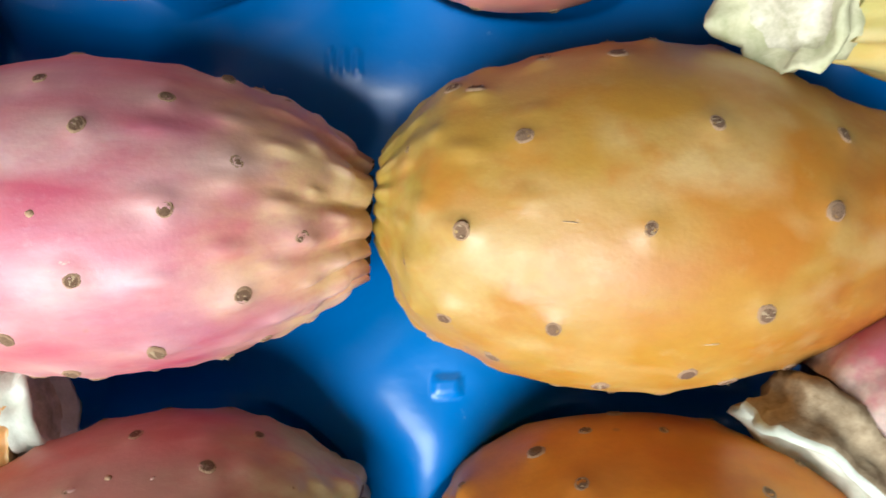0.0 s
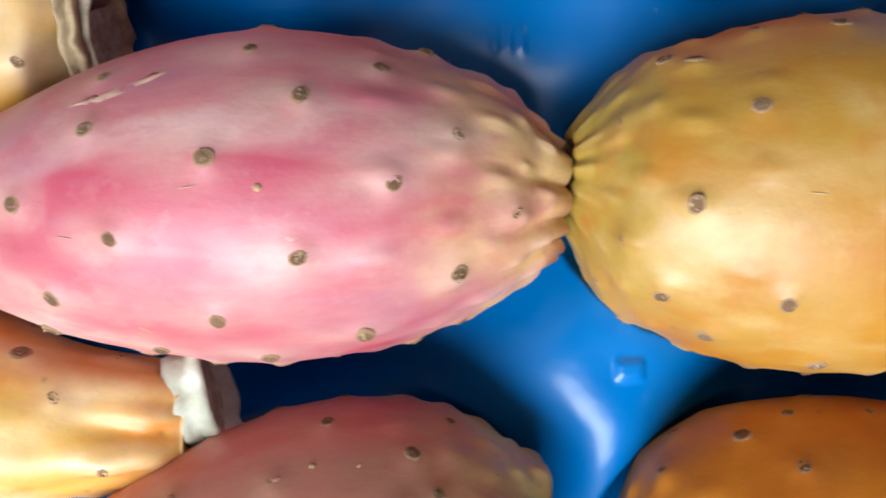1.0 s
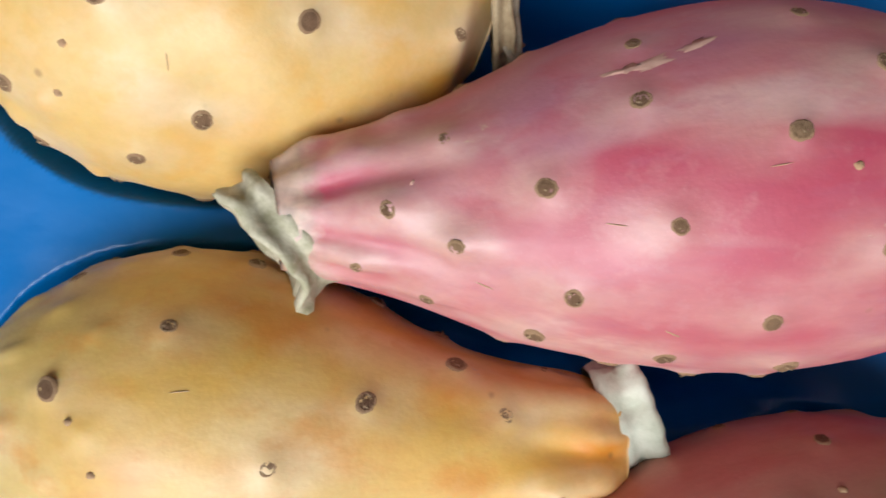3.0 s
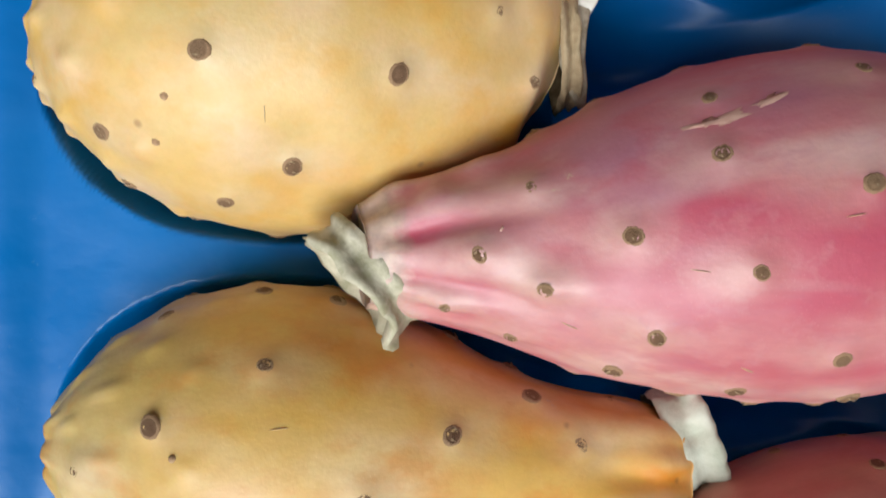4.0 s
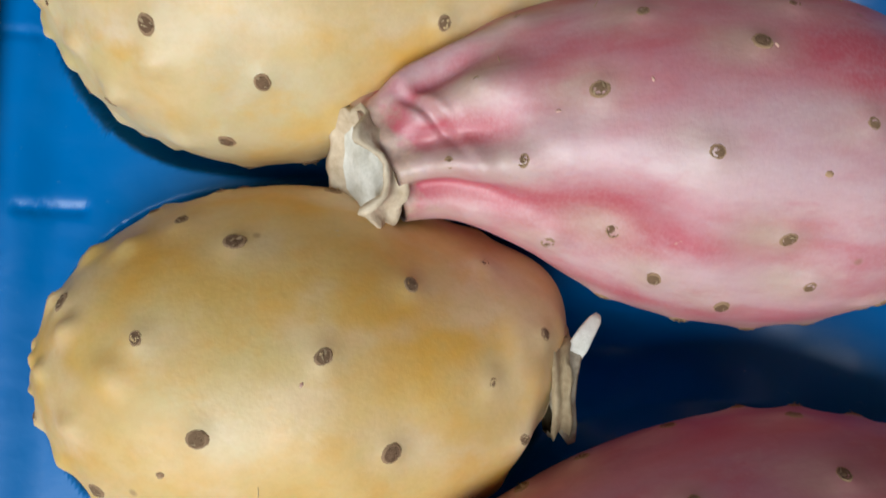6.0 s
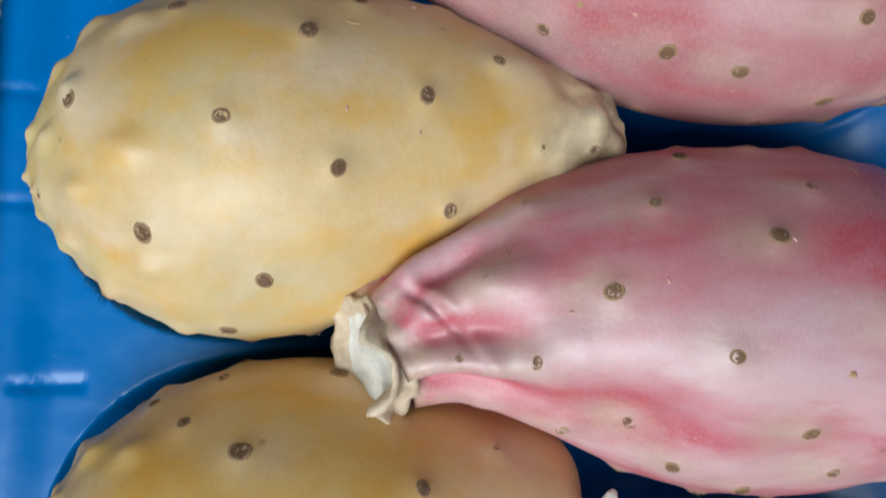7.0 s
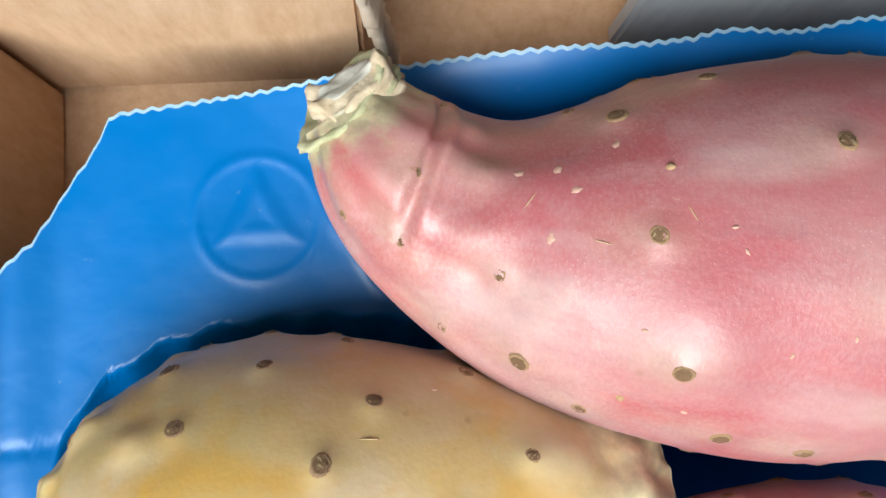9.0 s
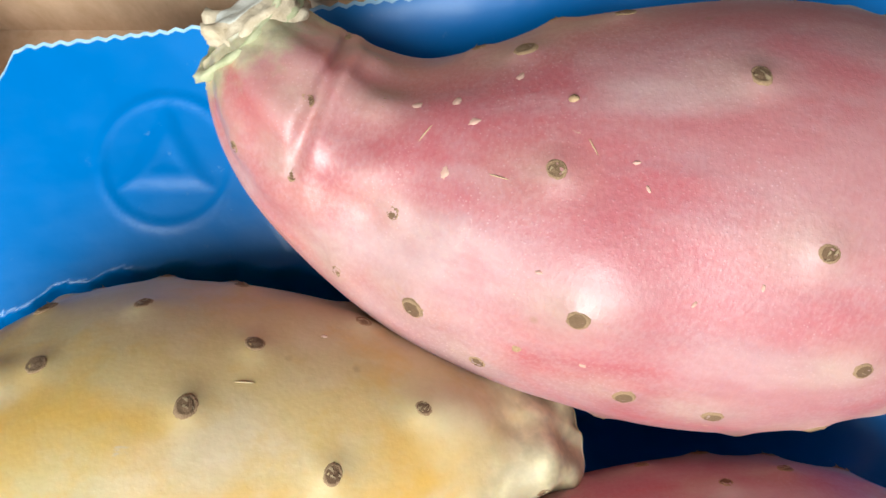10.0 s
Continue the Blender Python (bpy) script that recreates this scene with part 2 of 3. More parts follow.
def card_material(name, low, high):
    n = Nodes(name)
    vec = n.coords((1, 1, 0.25))
    a = n.noise(vec, 420, 5, 0.7)
    c = n.mix(n.ramp(a, [(0.3, 0.0), (0.7, 1.0)]), low, high)
    flute = n.add("ShaderNodeTexWave", dict(bands_direction="X"), Vector=n.coords(), Scale=48.0, Distortion=1.0).outputs["Fac"]
    c = n.mix(n.calc("MULTIPLY", flute, 0.05), c, tuple(v * 0.6 for v in low))
    c = n.mix(n.ramp(n.noise(n.coords(), 25, 4), [(0.45, 0.0), (0.75, 0.3)]), c, tuple(v * 0.75 for v in low))
    b = n.bump(a, 0.25, 0.0003)
    b = n.bump(flute, 0.15, 0.0004, b)
    return n.done(c, 0.8, b, Specular_IOR_Level=0.25)


CARD = card_material("kraft_cardboard", (0.56, 0.35, 0.21), (0.70, 0.48, 0.32))
CARD_RAW = card_material("torn_cardboard", (0.64, 0.50, 0.38), (0.80, 0.68, 0.56))
PEELED = card_material("peeled_skin", (0.56, 0.31, 0.25), (0.66, 0.44, 0.35))
CARD_WHITE = card_material("white_lined_cardboard", (0.50, 0.53, 0.58), (0.62, 0.65, 0.70))
TABLE = dry_material("grey_boards", (0.10, 0.09, 0.08), (0.18, 0.16, 0.14), 40, 0.8, (0.2, 1, 1))


# ---- shape of a prickly pear: a bent, swelling body round a centre line, stem end first ----
NU, NV = 170, 132


def spline(points, n):
    """A smooth curve of n rows through control rows, spaced by their distance."""
    p = np.array(points, float)
    d = np.r_[0, np.cumsum(np.linalg.norm(np.diff(p[:, :3], axis=0), axis=1))]
    d /= d[-1]
    m = np.gradient(p, d, axis=0)
    u = np.linspace(0, 1, n)
    k = np.clip(np.searchsorted(d, u, side="right") - 1, 0, len(d) - 2)
    h = (d[k + 1] - d[k])[:, None]
    s = ((u - d[k]) / (d[k + 1] - d[k]))[:, None]
    return ((2 * s**3 - 3 * s**2 + 1) * p[k] + (s**3 - 2 * s**2 + s) * h * m[k]
            + (3 * s**2 - 2 * s**3) * p[k + 1] + (s**3 - s**2) * h * m[k + 1])


def skin(spec):
    """Grid of skin places, u along and v around (0 on top), with the frame of each ring."""
    c = spline(spec["line"], NU)
    c[:, 3] = np.maximum(c[:, 3], 0.0015)
    for _ in range(60):
        c[1:-1] = 0.25 * c[:-2] + 0.5 * c[1:-1] + 0.25 * c[2:]
    tan = np.gradient(c[:, :3], axis=0)
    tan /= np.linalg.norm(tan, axis=1)[:, None]
    side = np.cross(tan, (0, 0, 1.0))
    side /= np.linalg.norm(side, axis=1)[:, None]
    up = np.cross(side, tan)
    u = np.linspace(0, 1, NU)[:, None]
    a = np.linspace(0, 2 * np.pi, NV, endpoint=False)[None]
    rng = np.random.RandomState(spec["seed"])
    q = rng.rand(12) * 6.3
    lump = sum(np.sin((1 + k) * a + q[k] + (2 + k) * u * 2.2) * np.cos((2 + k) * u * 2 + q[k + 4]) / (1 + k) for k in range(4))
    fold = (np.cos(spec.get("folds", 7) * a + q[8] + 1.2 * np.sin(2 * a + q[9])) + 0.5 * np.cos(11 * a + q[10] + 3 * u))
    r = 1 + 0.012 * lump
    root = np.exp(-((u / spec.get("reach", 0.16)) ** 2))
    fold = np.sign(fold) * np.abs(fold / 1.5) ** 0.8
    r = r + spec.get("wrinkle", 0.05) * fold * root
    ridge = np.clip(fold * root * spec.get("wrinkle", 0.05) * 9, -1, 1)
    # knobs in staggered rows towards the tip, ending in a scalloped rim
    knob = np.zeros_like(r)
    n = spec.get("knobs", 10)
    for k, at in enumerate((0.76, 0.84, 0.905, 0.955, 0.99)):
        ring = np.clip(np.cos(n * (a + (k % 2) * np.pi / n) + 0.9 * np.sin(2 * a + q[k])), 0, 1) ** 4
        knob = knob + (0.40 + 0.20 * k) * ring * np.exp(-(((u - at) / (0.024 if k < 3 else 0.015)) ** 2))
    r = r + spec.get("crown", 0.06) * knob
    ridge = ridge + 0.8 * spec.get("crown", 0.06) * 9 * knob
    # flutes that run out over the rim
    flute = np.abs(np.cos(0.5 * n * a + 0.7 * np.sin(2 * a + q[5]) + 0.4 * np.sin(3 * a + q[6]))) ** 0.7 - 0.6
    swell_out = np.clip((u - 0.84) / 0.14, 0, 1) ** 1.5
    r = r + spec.get("flutes", 0.03) * flute * swell_out
    ridge = ridge + 2.5 * spec.get("flutes", 0.03) * 4 * flute * swell_out
    # creases pressed across the neck: along, degrees, slope, reach in degrees, depth
    for cu, cd, slope, span, depth in spec.get("creases", ()):
        off = (np.degrees(a) - cd + 180) % 360 - 180
        line = (u - cu - slope * off / 100) / 0.0075
        env = np.exp(-((off / span) ** 2))
        r = r + depth * env * (0.7 * np.exp(-((line - 2.2) ** 2) / 2) - 1.5 * np.exp(-(line**2)) + 0.4 * np.exp(-((line + 2.2) ** 2) / 2))
    # grooves running down from the stem: degrees, turn, from, to, width in degrees, depth
    for gd, turn, u0, u1, wide, depth in spec.get("grooves", ()):
        off = (np.degrees(a) - gd - turn * (u - u0) + 180) % 360 - 180
        env = np.clip((u - u0) / 0.03, 0, 1) * np.clip((u1 - u) / (0.5 * (u1 - u0)), 0, 1)
        hill = np.exp(-(((off - 2.3 * wide) / (1.5 * wide)) ** 2)) + np.exp(-(((off + 2.3 * wide) / (1.5 * wide)) ** 2))
        r = r + depth * env * (0.6 * hill - 1.4 * np.exp(-((off / wide) ** 2)))
        ridge = ridge + 0.7 * env * hill - 0.9 * env * np.exp(-((off / wide) ** 2))
    # soft lumps: along, degrees, height, size along, size in degrees
    for bu, bd, h, su, sd in spec.get("lumps", ()):
        off = (np.degrees(a) - bd + 180) % 360 - 180
        swell = np.exp(-(((u - bu) / su) ** 2) - (off / sd) ** 2)
        r = r + h * swell
        ridge = ridge + 0.8 * swell
    # broad dents and swellings, as above, that leave the colour alone
    for bu, bd, h, su, sd in spec.get("swells", ()):
        off = (np.degrees(a) - bd + 180) % 360 - 180
        r = r + h * np.exp(-(((u - bu) / su) ** 2) - (off / sd) ** 2)
    r = c[:, 3:4] * r
    p = c[:, None, :3] + r[..., None] * (spec.get("squash", 1.0) * np.cos(a)[..., None] * up[:, None] + np.sin(a)[..., None] * side[:, None])
    tooth = spec.get("teeth", 0.0006) * (flute + 0.3) * np.exp(-(((1 - u) / 0.012) ** 2))
    p = p + tooth[..., None] * tan[:, None]
    return p, c, tan, side, up, np.broadcast_to(ridge, r.shape)


def on_skin(grid, u, deg):
    """The place and outward normal at u along and deg around."""
    x, y = u * (NU - 1), (deg / 360.0 % 1.0) * NV
    i, j = min(int(x), NU - 2), int(y) % NV
    j1 = (j + 1) % NV
    fx, fy = x - i, y - int(y)
    p = (grid[i, j] * (1 - fx) * (1 - fy) + grid[i + 1, j] * fx * (1 - fy) + grid[i, j1] * (1 - fx) * fy + grid[i + 1, j1] * fx * fy)
    du = grid[i + 1, j] - grid[i, j]
    dv = grid[i, j1] - grid[i, j]
    n = np.cross(dv, du)
    n /= np.linalg.norm(n)
    return p, -n if np.dot(n, p - grid[i].mean(0)) < 0 else n


FRUITS = {}
FRUITS["A"] = dict(seed=3, wrinkle=0.03, crown=0.05, flutes=0.03, knobs=13, line=[
    (.071, .003, .007, .007), (.063, .0035, .006, .0145), (.0505, .0034, .005, .0196), (.038, .0041, .0055, .0234), (.026, .0044, .0056, .0244),
    (.014, .0047, .0054, .0231), (.0045, .0058, .005, .0198), (-.002, .0068, .004, .0172), (-.0060, .0074, .004, .0126), (-.0087, .0076, .004, .0068)])
FRUITS["B"] = dict(seed=5, wrinkle=0.06, reach=0.22, crown=0.055, flutes=0.09, teeth=0.0014, scar=0.0028, folds=6, knobs=13, grooves=((-12, -25, .0, .24, 9, .06), (24, 30, .02, .28, 8, .06), (52, 0, .04, .20, 8, .05)), lumps=((.045, 300, .16, .03, 22), (.10, 312, .12, .03, 18), (.16, 300, .07, .025, 16), (.15, 2, .07, .04, 14), (.05, 70, .10, .03, 20), (.22, 22, .05, .04, 10), (.02, 350, .10, .03, 25)), line=[
    (-.1055, .0012, .008, .0062), (-.1, .0018, .007, .0080), (-.0913, .0020, .0075, .0105), (-.0775, .0025, .0066, .0167), (-.0635, .0036, .0066, .0207),
    (-.0492, .0044, .0066, .0223), (-.0348, .0046, .0062, .0206), (-.0235, .0048, .0046, .0168), (-.0168, .0045, .0036, .0136), (-.0140, .0044, .0034, .0104)])
FRUITS["C"] = dict(seed=8, gap_low=0.0010, lip=0.2, lumps=((.06, 0, .09, .04, 18), (.03, 320, .12, .03, 22), (.10, 340, .06, .05, 14)), wrinkle=0.07, reach=0.24, folds=5, grooves=((-4, 80, .0, .22, 11, .08), (-42, -50, .0, .30, 12, .10)), crown=0.05, squash=0.95, line=[
    (-.0632, -.0280, -.002, .0066), (-.0662, -.0279, -.002, .0084), (-.074, -.0275, -.001, .0096), (-.087, -.0265, -.0005, .0125), (-.102, -.0250, -.0030, .0190), (-.118, -.0237, -.005, .0218),
    (-.131, -.0230, -.005, .0188), (-.1405, -.0226, -.004, .0126), (-.1452, -.0225, -.004, .0060)])
FRUITS["D"] = dict(seed=12, wrinkle=0.05, crown=0.06, flutes=0.10, teeth=0.0014, line=[
    (-.088, -.057, .002, .008), (-.072, -.0535, .002, .0155), (-.052, -.0495, .002, .0222), (-.036, -.0468, .002, .0232), (-.022, -.0457, .002, .0190), (-.0125, -.0452, .002, .0115)])
FRUITS["E"] = dict(seed=14, wrinkle=0.03, crown=0.03, line=[
    (.068, -.048, .004, .006), (.056, -.048, .004, .0145), (.040, -.048, .003, .0222), (.025, -.0480, .003, .0236), (.010, -.049, .003, .0205), (.0, -.0500, .003, .0120), (-.003, -.050, .003, .005)])
FRUITS["F"] = dict(seed=17, wrinkle=0.04, reach=0.1, crown=0.06, line=[
    (.0545, -.0238, .013, .0098), (.0592, -.0207, .013, .0124), (.068, -.0195, .011, .0165), (.082, -.018, .009, .0212), (.1, -.016, .008, .0212), (.114, -.014, .008, .012), (.119, -.014, .008, .006)])
FRUITS["G"] = dict(seed=19, wrinkle=0.09, reach=0.16, crown=0.06, line=[
    (.0475, .0325, .017, .0080), (.054, .0345, .015, .0105), (.066, .038, .011, .0165), (.082, .044, .007, .0215), (.097, .049, .005, .0185), (.108, .053, .005, .008)])
FRUITS["I"] = dict(seed=23, gap_low=0.0011, lip=0.25, swells=((.52, 311, -.06, .10, 22), (.31, 338, -.03, .08, 18)), lumps=((.05, 52, .10, .05, 20), (.10, 15, .05, .03, 14), (.05, 340, .10, .03, 22)), wrinkle=0.05, reach=0.12, crown=0.10, knobs=9, squash=0.94, line=[
    (-.0783, .0297, -.006, .0082), (-.0806, .0306, -.0058, .0134), (-.0882, .0311, -.0056, .0189), (-.0995, .0308, -.0056, .0234), (-.1131, .0308, -.0050, .0258),
    (-.1270, .0304, -.0040, .0236), (-.1357, .0298, -.0052, .0195), (-.1425, .0290, -.0068, .0130), (-.1466, .0283, -.008, .0070)])
FRUITS["K"] = dict(seed=29, swells=((.575, 44, -.09, .10, 20), (.34, 50, -.15, .08, 20)), lumps=((.17, 350, .10, .05, 12), (.06, 330, .12, .035, 22), (.12, 30, .08, .03, 12), (.22, 20, .05, .04, 10)), wrinkle=0.10, reach=0.2, crown=0.07, folds=5, creases=((.075, 350, .10, 26, .06),), grooves=((8, 60, .03, .26, 8, .075), (-28, -70, .05, .22, 7, .075), (46, 30, .0, .30, 8, .08), (-60, 20, .02, .2, 8, .08)), line=[
    (-.1036, .0574, .0070, .0078), (-.0975, .0607, .0060, .0100), (-.0905, .0627, .0055, .0132), (-.0826, .0634, .0052, .0164), (-.0737, .0631, .0046, .0200),
    (-.0600, .0618, .0030, .0230), (-.0450, .0610, .0018, .0232), (-.0330, .0604, .002, .0198), (-.0230, .060, .002, .0140), (-.0160, .060, .002, .0075)])
FRUITS["L"] = dict(seed=31, swells=((.615, 311, -.06, .09, 20), (.74, 42, -.03, .08, 20)), lumps=((.075, 16, .30, .028, 22), (.19, 26, .09, .04, 16), (.02, 330, .36, .022, 26), (.03, 60, .30, .03, 20), (.12, 330, .10, .03, 18), (.08, 300, .14, .03, 20)), wrinkle=0.12, reach=0.11, crown=0.10, knobs=9, gap=0.0027, gap_low=0.0006, lip=1.4, squash=0.96, folds=4, grooves=((20, 40, .0, .16, 12, .12), (-30, 0, .0, .14, 12, .10)), line=[
    (-.0715, .0855, -.001, .0055), (-.0780, .0862, .0004, .0094), (-.0935, .0860, .0012, .0172), (-.1092, .0845, -.0004, .0230), (-.1200, .0835, -.001, .0245),
    (-.1310, .0828, -.0016, .0225), (-.1385, .0822, -.0032, .0185), (-.1450, .0816, -.0045, .0120), (-.1480, .0812, -.0055, .0075)])
FRUITS["M"] = dict(seed=37, wrinkle=0.03, crown=0.05, line=[
    (.038, .059, .002, .008), (.030, .0585, .002, .016), (.0125, .058, .002, .0222), (-.004, .058, .002, .016), (-.0105, .058, .002, .008)])
FRUITS["O"] = dict(seed=41, swells=((.42, 33, .085, .06, 20), (.24, 27, -.12, .05, 18), (.055, 350, .12, .03, 45), (.10, 330, .10, .04, 22), (.09, 20, .08, .035, 18), (.05, 50, .10, .03, 20), (.12, 60, .08, .04, 16), (.21, 15, .05, .04, 14)), wrinkle=0.06, reach=0.25, crown=0.06, folds=5, creases=((.082, 325, .06, 30, .075), (.118, 12, .08, 26, .055)), line=[
    (-.1075, .1350, .010, .0062), (-.1030, .1278, .008, .0100), (-.0945, .1208, .006, .0135), (-.0838, .1165, .006, .0185), (-.0669, .1146, .006, .0235),
    (-.0510, .1138, .006, .0252), (-.0350, .1142, .006, .0228), (-.0220, .115, .006, .0160), (-.0140, .116, .006, .0080)])

# ---- building helpers ----


def mesh_of(name, verts, faces, mats, which=None, smooth=True):
    me = bpy.data.meshes.new(name)
    me.from_pydata([tuple(map(float, v)) for v in verts], [], faces)
    for m in mats:
        me.materials.append(m)
    if which is not None:
        me.polygons.foreach_set("material_index", which)
    me.polygons.foreach_set("use_smooth", [smooth] * len(faces))
    me.update()
    return me


def part(name, me, parent=None, label="", at=None):
    """One mesh as an object of its own, under a thing or part."""
    ob = new(name, me)
    if at is not None:
        ob.matrix_basis = at
    ob.parent = parent
    if label:
        tagged(ob, label)
    return ob


def box_mesh(name, lo, hi, mat, bevel=0.0008, wave=0.0):
    bm = bmesh.new()
    bmesh.ops.create_cube(bm, size=1.0)
    size = Vector(hi) - Vector(lo)
    mid = (Vector(hi) + Vector(lo)) / 2
    for v in bm.verts:
        v.co = Vector((v.co.x * size.x, v.co.y * size.y, v.co.z * size.z)) + mid
    bmesh.ops.bevel(bm, geom=bm.edges[:], offset=bevel, segments=2, affect="EDGES")
    me = bpy.data.meshes.new(name)
    bm.to_mesh(me)
    bm.free()
    me.materials.append(mat)
    return me


# ---- setting: the stall's table ----
ground = part("ground", box_mesh("ground", (-1.20, -1.10, -0.085), (1.10, 1.20, -0.046), TABLE))
tagged(ground, "dark grey wooden stall table under the fruit box", "table", kind="structure")

# ---- the cardboard box ----
FLOOR_Z, LEFT_X, BACK_Y = -0.0365, -0.1592, 0.1535
carton = tagged(new("cardboard_box"), "open brown corrugated cardboard fruit box holding a blue tray", "box")
carton.location = (0, 0, FLOOR_Z - 0.005)
down = Matrix.Translation((0, 0, 0.005 - FLOOR_Z))


def panel(name, lo, hi, mat, label=""):
    me = box_mesh(name, lo, hi, mat)
    ob = part(name, me, carton, label)
    ob.matrix_basis = down
    return ob


panel("bottom_panel", (LEFT_X - 0.004, -0.092, FLOOR_Z - 0.004), (0.142, BACK_Y + 0.030, FLOOR_Z), CARD)
panel("side_panel", (LEFT_X - 0.004, -0.092, FLOOR_Z + 0.0005), (LEFT_X, BACK_Y - 0.0005, -0.004), CARD)
panel("back_panel", (LEFT_X - 0.004, BACK_Y, FLOOR_Z + 0.0005), (-0.1062, BACK_Y + 0.004, 0.006), CARD)
panel("recessed_panel", (-0.1055, BACK_Y + 0.020, FLOOR_Z + 0.0005), (-0.0530, BACK_Y + 0.024, 0.012), CARD)
panel("lined_panel", (-0.0615, BACK_Y + 0.004, FLOOR_Z + 0.0005), (0.142, BACK_Y + 0.008, -0.004), CARD_WHITE, "white-lined cardboard flap")
panel("side_panel", (0.138, -0.092, FLOOR_Z + 0.0005), (0.142, BACK_Y + 0.0035, -0.004), CARD)
panel("front_panel", (LEFT_X + 0.0005, -0.092, FLOOR_Z + 0.0005), (0.1375, -0.088, -0.004), CARD)


def torn_strip():
    """A ragged torn edge of corrugated board, running up the end of the back panel."""
    rng = random.Random(4)
    verts, faces = [], []
    n = 46
    for k in range(n):
        s = k / (n - 1)
        z = FLOOR_Z + 0.004 + s * 0.062
        x = -0.1012 - 0.0085 * s
        w = 0.0009 + 0.0009 * rng.random()
        y = BACK_Y - 0.0012 - 0.0012 * rng.random()
        verts += [(x - w, BACK_Y + 0.001, z), (x - w * 0.6, y, z), (x + w * 0.6, y - 0.0004, z + 0.0004), (x + w, BACK_Y + 0.003, z)]
    for k in range(n - 1):
        for j in range(3):
            a = 4 * k + j
            faces.append((a, a + 1, a + 5, a + 4))
    return mesh_of("torn_edge", verts, faces, [CARD_RAW])


strip = part("torn_edge", torn_strip(), carton, "pale torn corrugated edge")
strip.matrix_basis = down

# ---- the blue moulded tray ----


def smooth(t):
    t = np.clip(t, 0, 1)
    return t * t * (3 - 2 * t)


def tray_height(x, y):
    """Height of the moulded sheet: a rim, a pocket under each fruit, ridges between them and small embossed marks."""
    base = -0.0092 - 0.0040 * smooth((x + 0.128) / 0.03) * smooth((0.128 - y) / 0.03)
    star = np.sqrt((x + 0.0015) ** 2 + 0.004**2) / 0.0150 + np.sqrt((y + 0.0200) ** 2 + 0.004**2) / 0.0140 - 0.55
    base += 0.0134 * np.exp(-((star * 0.72) ** 2))
    base += 0.0007 * smooth((0.0024 - np.abs(x - 0.0006)) / 0.0008) * smooth((0.0018 - np.abs(y + 0.0205)) / 0.0008)
    base += 0.0050 * np.exp(-((((x + 0.008) / 0.026) ** 2 + ((y - 0.0360) / 0.016) ** 2) ** 2))
    base += 0.0026 * np.exp(-(((x + 0.002) / 0.010) ** 2 + ((y + 0.040) / 0.014) ** 2))
    for px, py, sx, sy, deep in ((-0.062, 0.033, 0.017, 0.010, 0.019), (-0.050, 0.0880, 0.022, 0.009, 0.022), (-0.052, -0.0200, 0.022, 0.008, 0.018), (0.036, -0.0235, 0.020, 0.006, 0.010), (-0.100, 0.0575, 0.012, 0.006, 0.006), (0.054, 0.028, 0.012, 0.007, 0.020)):
        base -= deep * np.exp(-(((x - px) / sx) ** 2 + ((y - py) / sy) ** 2))
    base += 0.0105 * smooth((x + 0.125) / 0.05) * smooth((y - 0.130) / 0.016)
    base += 0.0014 * smooth((-0.1490 - x) / 0.0070)
    z = base.copy()
    owner = np.full(x.shape, -1)
    for number, spec in enumerate(FRUITS.values()):
        c = spline(spec["line"], 44)
        c[:, 3] = np.maximum(c[:, 3], 0.004)
        step = np.r_[0, np.cumsum(np.linalg.norm(np.diff(c[:, :3], axis=0), axis=1))]
        c[:, 3] = np.minimum(c[:, 3], np.minimum(step, step[-1] - step) + 0.0025)
        best, low = np.full(x.shape, 9.0), np.zeros(x.shape)
        for cx, cy, cz, r in c:
            d = np.hypot(x - cx, y - cy) - r
            near = d < best
            best = np.where(near, d, best)
            low = np.where(near, cz - r * spec.get("squash", 1.0), low)
        r = np.clip(base - low, 0.004, 0.03)
        gap = spec.get("gap_low", -0.0012)
        gap = gap + (spec.get("gap", gap) - gap) * smooth((y - 0.088) / 0.010) + 0.0004 * np.sin(x * 820) * smooth((y - 0.095) / 0.006)
        s = np.clip((gap - best) / (gap + 0.021), 0, 1)
        drop = 1 - (1 - s) ** 3.2
        lip = 0.0007 * spec.get("lip", 0.25) * np.exp(-(((best - gap - 0.0006) / 0.0009) ** 2))
        owner = np.where((drop > 0.02) & (base + lip - r * drop < z + lip), number, owner)
        z = np.minimum(z + lip, base + lip - r * drop)
    owner = np.where((owner < 0) & (np.hypot(x + 0.1222, y - 0.1248) < 0.0106), 90, owner)
    # recycling mark: a raised ring with a three-cornered loop in it
    mx, my = x + 0.1222, y - 0.1248
    rad = np.hypot(mx, my)
    z += 0.00022 * np.exp(-(((rad - 0.0088) / 0.0007) ** 2))
    ang = np.arctan2(mx, my)
    tri = rad * np.cos((ang % (2 * np.pi / 3)) - np.pi / 3)
    z += 0.00034 * smooth((0.0044 - tri) / 0.0026) - 0.00015 * smooth((0.0018 - tri) / 0.0014)
    # slots pressed into the rim, and a row of short ribs
    for gx, gy, ln, deep in ((-0.1505, 0.0527, 0.0060, 0.0005), (-0.1560, 0.0785, 0.0045, 0.0003), (-0.1550, 0.0948, 0.0060, 0.0003)):
        z -= deep * smooth((ln - np.abs(x - gx)) / 0.002) * np.exp(-(((y - gy) / 0.0009) ** 2))
    for k in range(3):
        z += 0.0005 * np.exp(-(((x + 0.0180 - 0.0021 * k) / 0.0005) ** 2)) * smooth((0.0026 - np.abs(y - 0.0300)) / 0.0012)
    return np.maximum(z, -0.0335), owner


